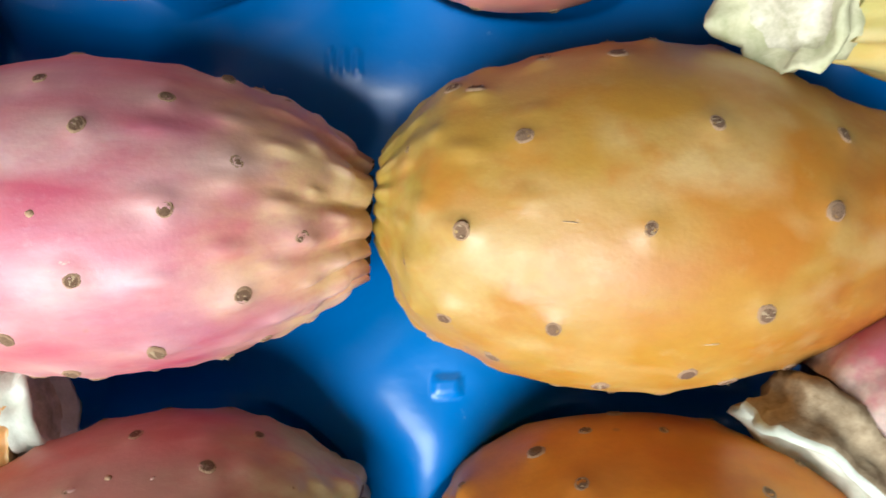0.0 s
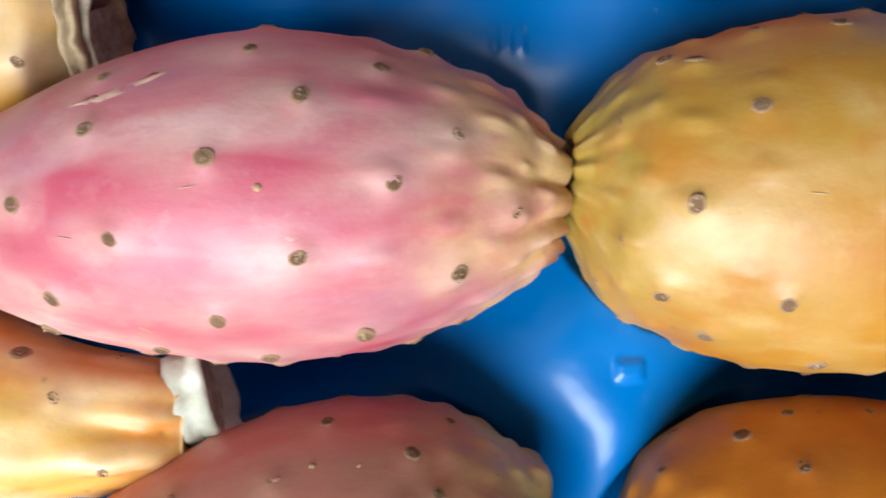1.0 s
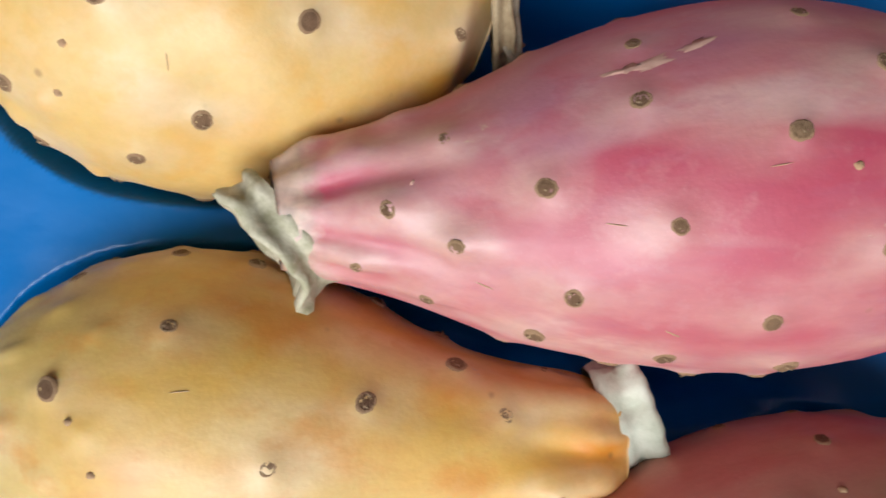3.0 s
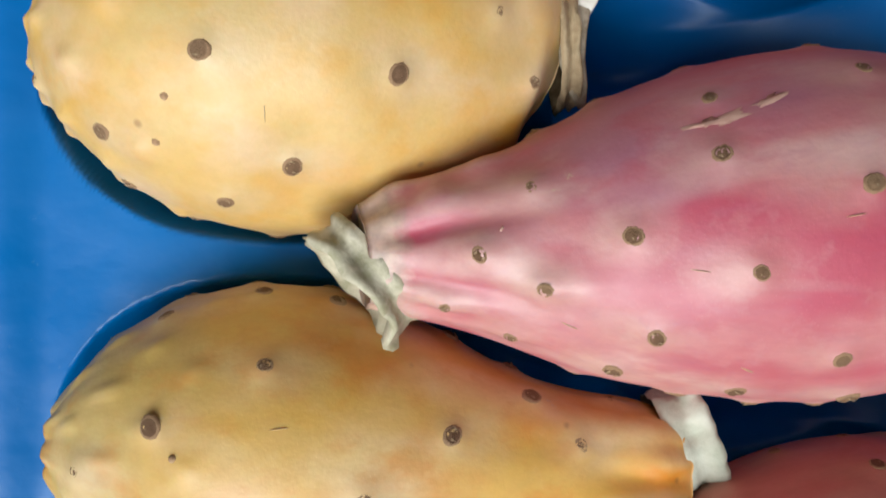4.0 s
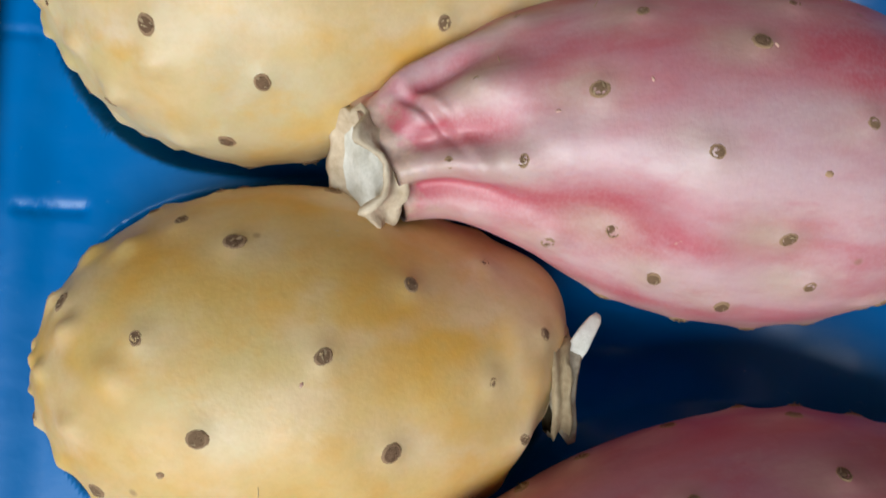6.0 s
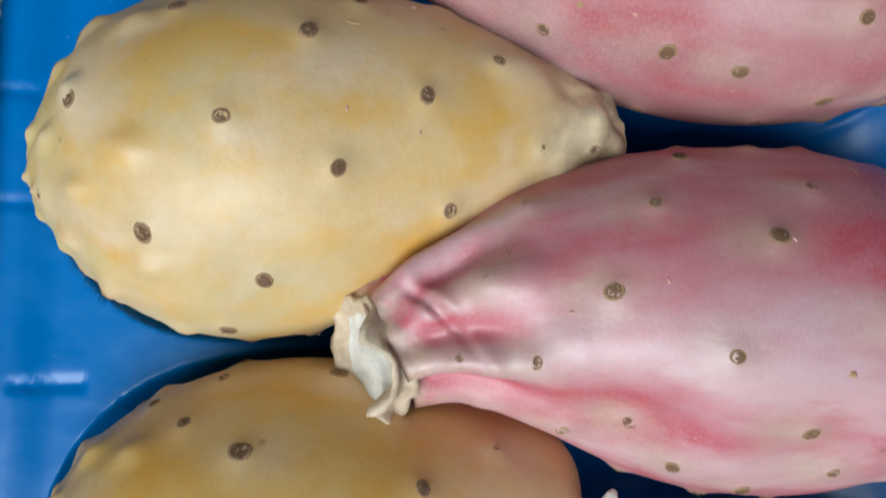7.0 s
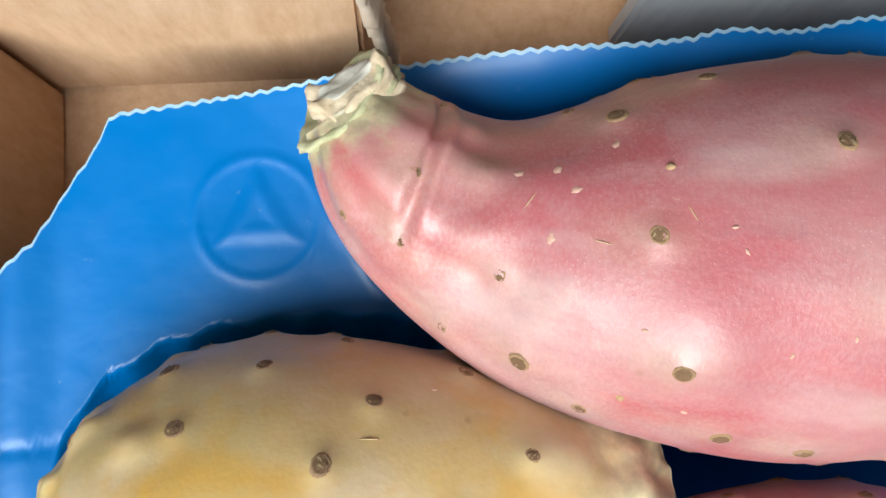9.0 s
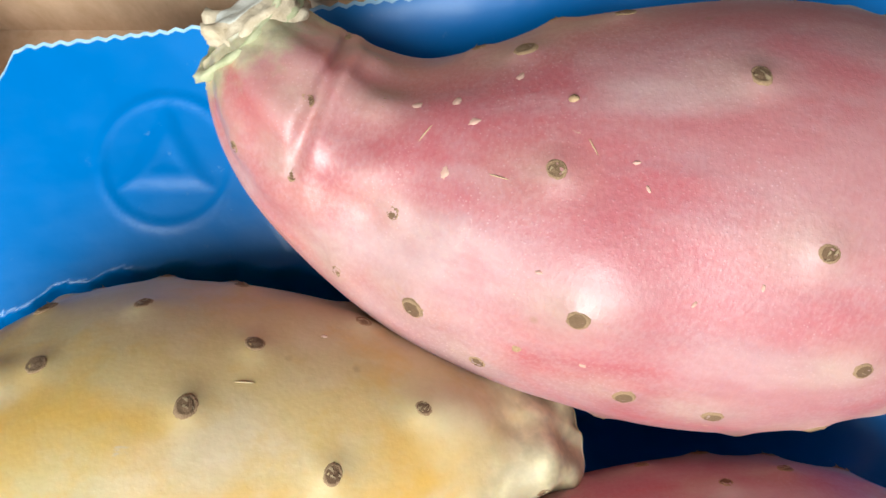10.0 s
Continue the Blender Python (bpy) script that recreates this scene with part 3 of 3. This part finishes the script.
def saw(v):
    return np.abs(((v / 0.0022) % 1.0) - 0.5) * 2


def tray_grid():
    xs = np.arange(-0.1592, 0.135, 0.00055)
    nr = 400
    top = np.interp(xs, [-0.1592, -0.1531, -0.1484, -0.1448, -0.1428, -0.1415, -0.1098, -0.0676, -0.0455, -0.026, 0.13],
                    [0.1175, 0.1229, 0.1306, 0.1357, 0.1400, 0.1409, 0.1446, 0.1447, 0.1463, 0.1468, 0.1470])
    top = top + 0.0006 * np.sin(xs * 310) * (xs > -0.06) + 0.0005 * saw(xs + 0.0003 * np.sin(xs * 400)) - 0.0002
    bottom = -0.085
    s = np.linspace(0, 1, nr)[:, None] ** 0.92
    y = bottom + (top[None] - bottom) * s
    left = np.interp(y[:, 0], [-0.085, 0.034, 0.055, 0.085, 0.118], [-0.1562, -0.1573, -0.1584, -0.1604, -0.1592]) + 0.0004 * saw(y[:, 0])
    x = np.broadcast_to(xs[None], y.shape).copy()
    grow = np.clip((-0.1480 - x) / (0.1592 - 0.1480), 0, 1)
    x += (left[:, None] + 0.1592) * grow
    z, owner = tray_height(x, y)
    nc = len(xs)
    grid = np.stack([x, y, z], -1)
    nrm = np.cross(np.gradient(grid, axis=1), np.gradient(grid, axis=0))
    nrm = (nrm / np.linalg.norm(nrm, axis=-1, keepdims=True)).reshape(-1, 3)
    verts = grid.reshape(-1, 3)
    i = np.arange(nr - 1)[:, None] * nc + np.arange(nc - 1)[None]
    faces = np.stack([i, i + 1, i + nc + 1, i + nc], -1).reshape(-1, 4)
    owner = owner[:-1, :-1].copy()
    owner[-1:], owner[:, :1] = 99, 99
    return verts, nrm, faces, owner.ravel()


def tray_piece(name, verts, nrm, faces, mat):
    """One piece of the sheet, half a millimetre thick, shaded as the whole sheet bends."""
    used, back = np.unique(faces, return_inverse=True)
    back = back.reshape(-1, 4)
    v, n = verts[used], nrm[used]
    me = mesh_of(name, np.concatenate([v, v - n * 0.0005]), np.concatenate([back, back[:, ::-1] + len(used)]).tolist(), [mat])
    me.normals_split_custom_set_from_vertices(np.concatenate([n, -n]).tolist())
    return me


def add_tray():
    verts, nrm, faces, owner = tray_grid()
    made = []
    for number in [-1] + sorted(set(owner.tolist()) - {-1}):
        name = {-1: "tray", 90: "recycling_mark", 99: "cut_edge"}.get(number, "pocket")
        me = tray_piece(name, verts, nrm, faces[owner == number], CUT_EDGE if number == 99 else PLASTIC)
        made.append(part(name, me, made[0] if made else None, {90: "embossed recycling mark", 99: "pale pinked edge"}.get(number, "")))
    return tagged(made[0], "glossy blue moulded plastic fruit tray with a pinked edge", "tray")


add_tray()

# ---- the prickly pears ----
# spine cushions on each fruit: along (0 stem, 1 tip) and degrees round from the top
CUSHIONS = {}
CUSHIONS["A"] = [(0.769, 22), (0.828, 349), (0.592, 355), (0.704, 322), (0.615, 55), (0.497, 25), (0.84, 45), (0.917, 328), (0.95, 25), (0.773, 297), (0.743, 62), (0.5, 305), (0.88, 51), (0.84, 311), (0.33, 2), (0.293, 30), (0.414, 330)]
CUSHIONS["B"] = [(0.45, 14), (0.675, 22), (0.574, 352), (0.426, 338), (0.562, 44), (0.343, 38), (0.775, 0), (0.213, 22), (0.313, 0), (0.68, 333), (0.852, 35), (0.15, 5), (0.207, 331), (0.767, 317), (0.935, 11), (0.307, 63), (0.46, 65), (0.613, 67), (0.743, 56), (0.617, 313), (0.437, 316), (0.187, 60), (0.11, 43), (0.849, 342)]
CUSHIONS["C"] = [(0.645, 35), (0.823, 16), (0.479, 355), (0.367, 22), (0.267, 56), (0.201, 27), (0.933, 357), (0.683, 72), (0.833, 67), (0.123, 334)]
CUSHIONS["D"] = [(0.653, 291), (0.777, 307), (0.573, 312), (0.397, 307), (0.813, 322), (0.907, 309), (0.84, 286)]
CUSHIONS["E"] = [(0.69, 51), (0.53, 73), (0.357, 50)]
CUSHIONS["I"] = [(0.657, 344), (0.337, 338), (0.462, 5), (0.722, 11), (0.302, 27), (0.621, 38), (0.154, 357), (0.533, 311), (0.81, 320), (0.857, 31), (0.067, 19), (0.077, 331), (0.16, 45), (0.693, 51), (0.95, 340), (0.653, 297)]
CUSHIONS["K"] = [(0.426, 14), (0.562, 38), (0.29, 357), (0.147, 347), (0.349, 55), (0.479, 338), (0.197, 26), (0.107, 71), (0.423, 65), (0.63, 55), (0.343, 325), (0.213, 311), (0.553, 320), (0.396, 300), (0.077, 25), (0.527, 69), (0.637, 1)]
CUSHIONS["L"] = [(0.633, 0), (0.467, 344), (0.751, 330), (0.609, 311), (0.331, 5), (0.497, 25), (0.827, 13), (0.313, 321), (0.231, 25), (0.847, 302), (0.17, 343), (0.083, 346), (0.933, 342), (0.683, 289), (0.413, 44), (0.71, 41), (0.583, 58), (0.46, 75), (0.74, 67), (0.86, 51), (0.297, 65)]
CUSHIONS["O"] = [(0.562, 338), (0.379, 0), (0.249, 25), (0.408, 35), (0.29, 55), (0.14, 39), (0.343, 316), (0.177, 345), (0.1, 3), (0.087, 58), (0.463, 305), (0.28, 302), (0.067, 296), (0.22, 67), (0.347, 67), (0.473, 61), (0.56, 63), (0.123, 316), (0.613, 16), (0.669, 44)]


def cushion_mesh(seed, hairs):
    """A spine cushion: a low cork ring round a tuft of brown felt, with a few fine barbs left in it. One unit across."""
    rng = random.Random(seed)
    verts, faces, which = [], [], []
    n = 16
    rings = [(0.66, -0.12), (0.58, 0.06), (0.47, 0.15), (0.39, 0.10), (0.26, 0.18), (0.13, 0.22)]
    for k, (r, z) in enumerate(rings):
        for j in range(n):
            a = 2 * math.pi * j / n
            shift = 0.09 if k > 2 else 0.0
            w = r * (1 + 0.14 * (rng.random() - 0.5) + 0.07 * math.sin(2 * a + seed))
            verts.append((w * math.cos(a) + shift, w * math.sin(a), z + 0.10 * (rng.random() - 0.5) * (k > 1)))
    verts.append((0.09, 0, 0.22))
    for k in range(len(rings) - 1):
        for j in range(n):
            faces.append((k * n + j, k * n + (j + 1) % n, (k + 1) * n + (j + 1) % n, (k + 1) * n + j))
            which.append(0 if k < 2 else 1)
    last = (len(rings) - 1) * n
    for j in range(n):
        faces.append((last + j, last + (j + 1) % n, len(verts) - 1))
        which.append(1)
    for _ in range(hairs):
        j, row = rng.randrange(n), rng.choice((2, 3, 4)) * n
        ends = (row + j, row + (j + 1) % n, row + n + j)
        foot = sum((Vector(verts[e]) for e in ends), Vector()) / 3
        lean = Vector((rng.uniform(-1, 1), rng.uniform(-1, 1), 0.8)).normalized() * rng.uniform(0.25, 0.6)
        verts.append(tuple(foot + lean))
        top = len(verts) - 1
        faces += [(ends[0], ends[1], top), (ends[1], ends[2], top), (ends[2], ends[0], top)]
        which += [2, 2, 2]
    return mesh_of("spine_cushion", verts, faces, [CORK, FELT, HAIR], which)


CUSHION_MESHES = [cushion_mesh(s, h) for s, h in ((1, 1), (2, 0), (3, 2), (4, 1), (5, 3))]


def stub_mesh(name, base, way, r0, r1, length, ragged, side, pith, seed, flat=0.8, tabs=0, hollow=0.3, rim=0, ribs=0.0):
    """The cut stem: a short collar with a torn, flaring rim and a dry pith face."""
    rng = random.Random(seed)
    way = Vector(way).normalized()
    across = way.cross(Vector((0, 0, 1))).normalized()
    up = across.cross(way)
    n, m = 40, 9
    verts, faces, which = [], [], []
    jag = [rng.uniform(-1, 1) for _ in range(n)]
    jag = [0.5 * jag[j] + 0.35 * jag[j - 1] + 0.35 * jag[(j + 1) % n] for j in range(n)]
    for t in range(tabs):
        at = rng.randrange(n)
        for o, h in ((-2, 0.8), (-1, 1.9), (0, 2.6), (1, 1.7), (2, 0.7)):
            jag[(at + o) % n] += h

    def ring(s, r, lift):
        for j in range(n):
            a = 2 * math.pi * j / n
            rr = r * (1 + 0.05 * math.sin(5 * a + seed) + 0.035 * math.sin(11 * a + seed * 2) + 0.05 * rng.uniform(-1, 1) + ribs * abs(math.sin(13 * a)))
            p = Vector(base) + way * (length * s + lift * jag[j] * ragged) + across * rr * math.cos(a) + up * rr * flat * math.sin(a)
            verts.append(p)

    for k in range(m):
        s = k / (m - 1)
        ring(s, r0 + (r1 - r0) * s**1.6 + 0.06 * r0 * math.sin(s * 9), max(0, s - 0.4) / 0.6)
    for s, q, lift in ((0.98, 0.90, 0.8), (1 - hollow, 0.72, 0.2), (1 - hollow * 1.1, 0.48, 0.05), (1 - hollow * 0.7, 0.2, 0.0)):
        ring(s, r1 * q, lift)
    rows = m + 4
    for k in range(rows - 1):
        for j in range(n):
            faces.append((k * n + j, k * n + (j + 1) % n, (k + 1) * n + (j + 1) % n, (k + 1) * n + j))
            which.append(0 if k < m + 1 - rim else 1)
    faces.append(tuple((rows - 1) * n + j for j in range(n)))
    which.append(1)
    return mesh_of(name, verts, faces, [side, pith], which)


def fruit(key, skin_mat, label, cushion=0.0027, stub=None, collar=None):
    spec = FRUITS[key]
    grid, c, tan, side, up, ridge = skin(spec)
    rng = random.Random(spec["seed"])
    spots = list(CUSHIONS.get(key, ()))
    for row, turn in enumerate((72, 92, 268, 288)):
        for k in range(8):
            u, d = 0.14 + 0.105 * k + 0.05 * (row % 2) + rng.uniform(-0.02, 0.02), turn + rng.uniform(-6, 6)
            here = on_skin(grid, u, d)[0]
            if u < 0.97 and all(np.linalg.norm(on_skin(grid, *o)[0] - here) > 0.0075 for o in spots):
                spots.append((u, d))
    marks = [(u, d, *on_skin(grid, u, d)) for u, d in spots]
    halo = np.zeros((NU, NV))
    for u, d, p, n in marks:
        far = np.linalg.norm(grid - p, axis=-1)
        grid = grid + (0.00055 * np.exp(-((far / 0.0019) ** 2)))[..., None] * n
        i = int(u * (NU - 1))
        d3 = grid - (p - tan[i] * 0.0022)
        run = d3 @ tan[i]
        across = np.linalg.norm(d3 - run[..., None] * tan[i], axis=-1)
        glow = np.exp(-((run / 0.0056) ** 2) - (across / 0.0034) ** 2)
        halo = np.maximum(halo, glow * rng.uniform(0.55, 1.0))
    along = np.repeat(np.linspace(0, 1, NU)[:, None], NV, 1)
    rows, al, ha, ri = [grid], [along], [halo], [ridge]

    def cap(ring, way, steps, value):
        mid = ring.mean(0)
        for k, depth in steps:
            rows.append((mid + (ring - mid) * k + way * depth)[None])
            al.append(np.full((1, NV), value))
            ha.append(np.zeros((1, NV)))
            ri.append(np.zeros((1, NV)))

    scar = spec.get("scar", 0.0)
    cap(grid[-1], tan[-1], ((0.92, 0.0004), (0.80, scar), (0.6, 0.7 * scar - 0.0008), (0.35, -0.0012), (0.1, -0.0015)), 1.0)
    tip_rows = 5
    verts = np.concatenate(rows).reshape(-1, 3)
    count = NU + tip_rows
    i = np.arange(count - 1)[:, None] * NV
    j = np.arange(NV)[None]
    faces = np.stack([i + j, i + NV + j, i + NV + (j + 1) % NV, i + (j + 1) % NV], -1).reshape(-1, 4).tolist()
    which = [0] * ((NU + 1) * NV) + [1] * ((count - 1 - NU - 1) * NV)
    faces.append([(count - 1) * NV + k for k in range(NV)])
    faces.append([k for k in range(NV)][::-1])
    which += [1, 0]
    # the body sits in its own frame, x along the fruit, so that its streaks run with it
    ax = Vector(c[-1, :3] - c[0, :3]).normalized()
    cross = ax.cross(Vector((0, 0, 1))).normalized()
    mid = Vector(c[NU // 2, :3])
    frame_m = Matrix((ax, -cross, ax.cross(-cross))).transposed().to_4x4()
    frame_m.translation = mid
    inv = np.array(frame_m.inverted())
    local = verts @ inv[:3, :3].T + inv[:3, 3]
    me = mesh_of("prickly_pear", local, faces, [skin_mat, SCAR_BROWN], which)
    for nm, data in (("along", al), ("halo", ha), ("ridge", ri)):
        att = me.attributes.new(nm, "FLOAT", "POINT")
        att.data.foreach_set("value", np.concatenate(data).ravel().astype(np.float32))
    body = part("prickly_pear", me)
    body.matrix_basis = frame_m
    tagged(body, label, "prickly pear", group="prickly pears in the tray")
    back = frame_m.inverted()
    for u, d, p, n in marks:
        q = Vector(n).to_track_quat("Z", "Y").to_matrix().to_4x4() @ Matrix.Rotation(rng.random() * 6.28, 4, "Z")
        size = cushion * rng.uniform(0.50, 0.75) * (0.72 if u < 0.24 or u > 0.88 else 1.0)
        m = Matrix.Translation(Vector(p) + Vector(n) * 0.00038) @ q @ Matrix.Diagonal((size, size, size * rng.uniform(0.45, 0.8), 1))
        part("spine_cushion", rng.choice(CUSHION_MESHES), body, at=back @ m)
    if stub:
        way = stub.pop("way", -tan[0])
        base = Vector(stub.pop("base", c[0, :3] + tan[0] * 0.0008))
        st = part("stem", stub_mesh("stem", base, way, seed=spec["seed"], **stub), body, stub_label(stub))
        st.matrix_basis = back
    if collar:
        base = Vector(c[0, :3] + tan[0] * 0.0012)
        ring = part("stem_collar", stub_mesh("stem_collar", base, collar.pop("way"), seed=spec["seed"] + 1, **collar), body, "pale green collar round the stem")
        ring.matrix_basis = back
    body_grid[key] = grid
    return body


body_grid = {}


def stub_label(stub):
    return {"mint_stem": "pale mint-green cut stem", "cream_stem": "dry cream-coloured torn stem", "green_stem": "green stem with a white pith", "papery_stem": "torn papery cream-coloured stem",
            "brown_stem": "ribbed brown torn stem"}[stub["side"].name]


BODIES = {}
BODIES["A"] = fruit("A", ORANGE, "large ripe orange prickly pear with an ochre-green tip", 0.0029)
BODIES["B"] = fruit("B", PINK, "long pink prickly pear with a yellow ridged tip", 0.0029,
      dict(r0=.0074, r1=.0080, length=.0048, ragged=.0007, side=STEM_CREAM, pith=STEM_BROWN, flat=0.8, tabs=2, base=(-.1030, .0006, .008), way=(-.72, -.62, .12)))
BODIES["C"] = fruit("C", NECK_ORANGE, "yellow-orange prickly pear with a narrow wrinkled neck", 0.0029,
      dict(r0=.0074, r1=.0080, length=.0064, ragged=.0004, side=STEM_MINT, pith=STEM_CREAM, flat=0.8, tabs=1, base=(-.0652, -.0252, -.002), way=(.94, .26, .04)))
BODIES["D"] = fruit("D", DULL_RED, "dull dark-red prickly pear with an olive-green tip", 0.0025)
BODIES["E"] = fruit("E", DEEP_ORANGE, "deep orange prickly pear with smooth skin", 0.0027)
BODIES["F"] = fruit("F", PINK, "pink and red prickly pear lying above the others", 0.0027,
      dict(r0=.0106, r1=.0114, length=.0085, ragged=.0007, side=STEM_BROWN, pith=STEM_MINT, flat=0.9, tabs=1, rim=3, ribs=0.07, way=(-0.66, -0.74, 0.10)))
BODIES["G"] = fruit("G", GREEN_YELLOW, "yellow-green prickly pear with a wrinkled neck", 0.0027,
      dict(r0=.0080, r1=.0088, length=.0080, ragged=.0014, side=STEM_GREEN, pith=STEM_CREAM, flat=0.9, tabs=2, way=(-0.80, -0.30, 0.52)))
# The tan-brown collar takes the darker brown to paint in the shade on it.
BODIES["I"] = fruit("I", YELLOW_WARM, "plump yellow prickly pear with dark spine cushions", 0.0028,
      dict(r0=.0082, r1=.0076, length=.0030, ragged=.0007, side=STEM_BROWN, pith=STEM_DRY, flat=1.1, tabs=1, base=(-.0788, .0298, -.0025), way=(1, .04, .10)))


def flap_mesh(name, line, mat):
    """A dried tongue of stem skin: a flat, curling strip with a blunt end. line: centre points with half widths."""
    verts, faces = [], []
    n = 10
    for k, (x, y, z, w) in enumerate(line):
        a, b = Vector(line[max(0, k - 1)][:3]), Vector(line[min(len(line) - 1, k + 1)][:3])
        way = (b - a).normalized()
        across = way.cross(Vector((0, 0, 1))).normalized()
        up = across.cross(way)
        for j in range(n):
            t = 2 * math.pi * j / n
            verts.append(Vector((x, y, z)) + across * w * math.cos(t) + up * (w * 0.38 * math.sin(t) + 0.25 * w * math.cos(t) ** 2))
    for k in range(len(line) - 1):
        faces += [(k * n + j, k * n + (j + 1) % n, (k + 1) * n + (j + 1) % n, (k + 1) * n + j) for j in range(n)]
    faces += [tuple(range(n))[::-1], tuple((len(line) - 1) * n + j for j in range(n))]
    return mesh_of(name, verts, faces, [mat])


FLAPS = (([(-.0757, .0212, .0005, .0006), (-.0766, .0235, .0018, .0014), (-.0776, .0270, .0030, .0018), (-.0776, .0305, .0038, .0019), (-.0767, .0335, .0040, .0016), (-.0760, .0350, .0036, .0007)], STEM_DRY, "shrivelled brown strip of the stem"),
         ([(-.0764, .0322, .0036, .0008), (-.0757, .0345, .0044, .0014), (-.0745, .0364, .0041, .0012), (-.0732, .0381, .0037, .0009), (-.0727, .0388, .0036, .0004)], STEM_PITH, "pale dried flap of the stem"))
for points, look_of, words in FLAPS:
    flap = part("stem_flap", flap_mesh("stem_flap", points, look_of), BODIES["I"], words)
    flap.matrix_basis = BODIES["I"].matrix_basis.inverted()
BODIES["K"] = fruit("K", PINK_GREY, "pink prickly pear with a folded, wrinkled neck", 0.0026,
      dict(r0=.0074, r1=.0080, length=.0034, ragged=.0013, side=STEM_PAPER, pith=STEM_PITH, flat=0.9, tabs=3, base=(-.1030, .0572, .0076), way=(-0.86, -0.24, 0.46)))
BODIES["L"] = fruit("L", YELLOW, "pale yellow prickly pear with a pointed stem end", 0.0027)
BODIES["M"] = fruit("M", DULL_RED, "dark red prickly pear in shade", 0.0027)
BODIES["O"] = fruit("O", ROSE, "large rose-pink prickly pear with a bent, creased neck", 0.0027,
      dict(r0=.0058, r1=.0052, length=.0034, ragged=.0009, side=STEM_PAPER, pith=STEM_PITH, flat=0.8, tabs=3, hollow=-0.25, base=(-.1058, .1343, .0112), way=(-0.48, 0.62, 0.62)),
      collar=dict(r0=.0072, r1=.0072, length=.0030, ragged=.0004, side=STEM_GREEN, pith=STEM_CREAM, flat=0.9, tabs=1, way=(-0.62, 0.50, 0.50)))

# ---- small marks on the skins: kind, along, degrees round, turn ----
MARKS = {}
MARKS["O"] = [("hair", 0.25, 353, 45), ("patch", 0.297, 347, 0), ("patch", 0.273, 339, 80), ("hair", 0.41, 354, -65), ("chip", 0.457, 4, -70), ("chip", 0.447, 358, 0), ("scab", 0.393, 340, 0), ("scab", 0.37, 53, 0), ("patch", 0.223, 342, 0), ("chip", 0.373, 26, 0), ("hair", 0.33, 3, -20), ("patch", 0.283, 5, 60), ("chip", 0.423, 51, 0), ("chip", 0.507, 29, 60), ("chip", 0.563, 24, 90), ("patch", 0.337, 329, 60)]
MARKS["K"] = [("chip", 0.5, 339, -60), ("chip", 0.347, 353, -70), ("hair", 0.18, 335, -70), ("chip", 0.243, 5, 10), ("scab", 0.58, 16, 0), ("hair", 0.297, 315, 80), ("hair", 0.657, 309, 80)]
MARKS["L"] = [("chip", 0.44, 1, 75), ("hair", 0.42, 32, 0), ("chip", 0.343, 352, 60), ("chip", 0.337, 52, 0)]
MARKS["B"] = [("peel", 0.45, 325, 20), ("peel", 0.423, 326, 5), ("peel", 0.493, 322, 25), ("hair", 0.553, 0, 10), ("chip", 0.173, 351, 70), ("hair", 0.243, 41, -20), ("hair", 0.457, 51, -40), ("scab", 0.633, 1, 0), ("hair", 0.387, 13, -5)]
MARKS["A"] = [("hair", 0.697, 356, -5), ("hair", 0.48, 319, 0)]
MARKS["C"] = [("hair", 0.607, 16, 5), ("scab", 0.737, 351, 0), ("scab", 0.78, 6, 0)]
MARKS["I"] = [("scab", 0.703, 332, 0), ("scab", 0.727, 318, 0), ("hair", 0.58, 328, 90), ("chip", 0.5, 358, 60)]
MARKS["D"] = [("patch", 0.58, 312, 30), ("patch", 0.77, 307, 0), ("scab", 0.633, 309, 0), ("chip", 0.7, 311, 60)]
MARK_SIZE = {"hair": (0.0011, 0.00006, 0.00006), "chip": (0.0004, 0.00018, 0.0001), "patch": (0.0006, 0.0004, 0.00004), "scab": (0.0006, 0.0005, 0.0002), "peel": (0.0020, 0.0006, 0.00005)}
MARK_LOOK = {"hair": ("barb", HAIR), "chip": ("flake", PEELED), "patch": ("scar", PEELED), "scab": ("scab", CORK), "peel": ("peeled_patch", PEELED)}


def mark_mesh(kind, seed):
    """A low ragged patch with rounded edge, lying on the skin."""
    rng = random.Random(seed)
    ln, wd, hi = MARK_SIZE[kind]
    name, mat = MARK_LOOK[kind]
    n = 14
    rag = {"patch": 0.28, "peel": 0.75}.get(kind, 0.15)
    verts = [(0, 0, hi)]
    for k, z in ((0.55, hi), (1.0, -hi)):
        for j in range(n):
            a = 2 * math.pi * j / n
            r = k * (1 + rag * rng.uniform(-1, 1))
            verts.append((ln * r * math.cos(a), wd * r * math.sin(a), z))
    faces = [(0, 1 + j, 1 + (j + 1) % n) for j in range(n)]
    faces += [(1 + j, 1 + n + j, 1 + n + (j + 1) % n, 1 + (j + 1) % n) for j in range(n)]
    return mesh_of(name, verts, faces, [mat])


for key, marks in MARKS.items():
    body = BODIES[key]
    back = body.matrix_basis.inverted()
    for count, (kind, u, deg, turn) in enumerate(marks):
        p, nrm = on_skin(body_grid[key], u, deg)
        nrm = Vector(nrm)
        flat = Vector((math.cos(radians(turn)), math.sin(radians(turn)), 0))
        flat = (flat - nrm * flat.dot(nrm)).normalized()
        m = Matrix((flat, nrm.cross(flat), nrm)).transposed().to_4x4()
        m.translation = Vector(p) + nrm * 0.00008
        part(MARK_LOOK[kind][0], mark_mesh(kind, count + ord(key)), body, at=back @ m)
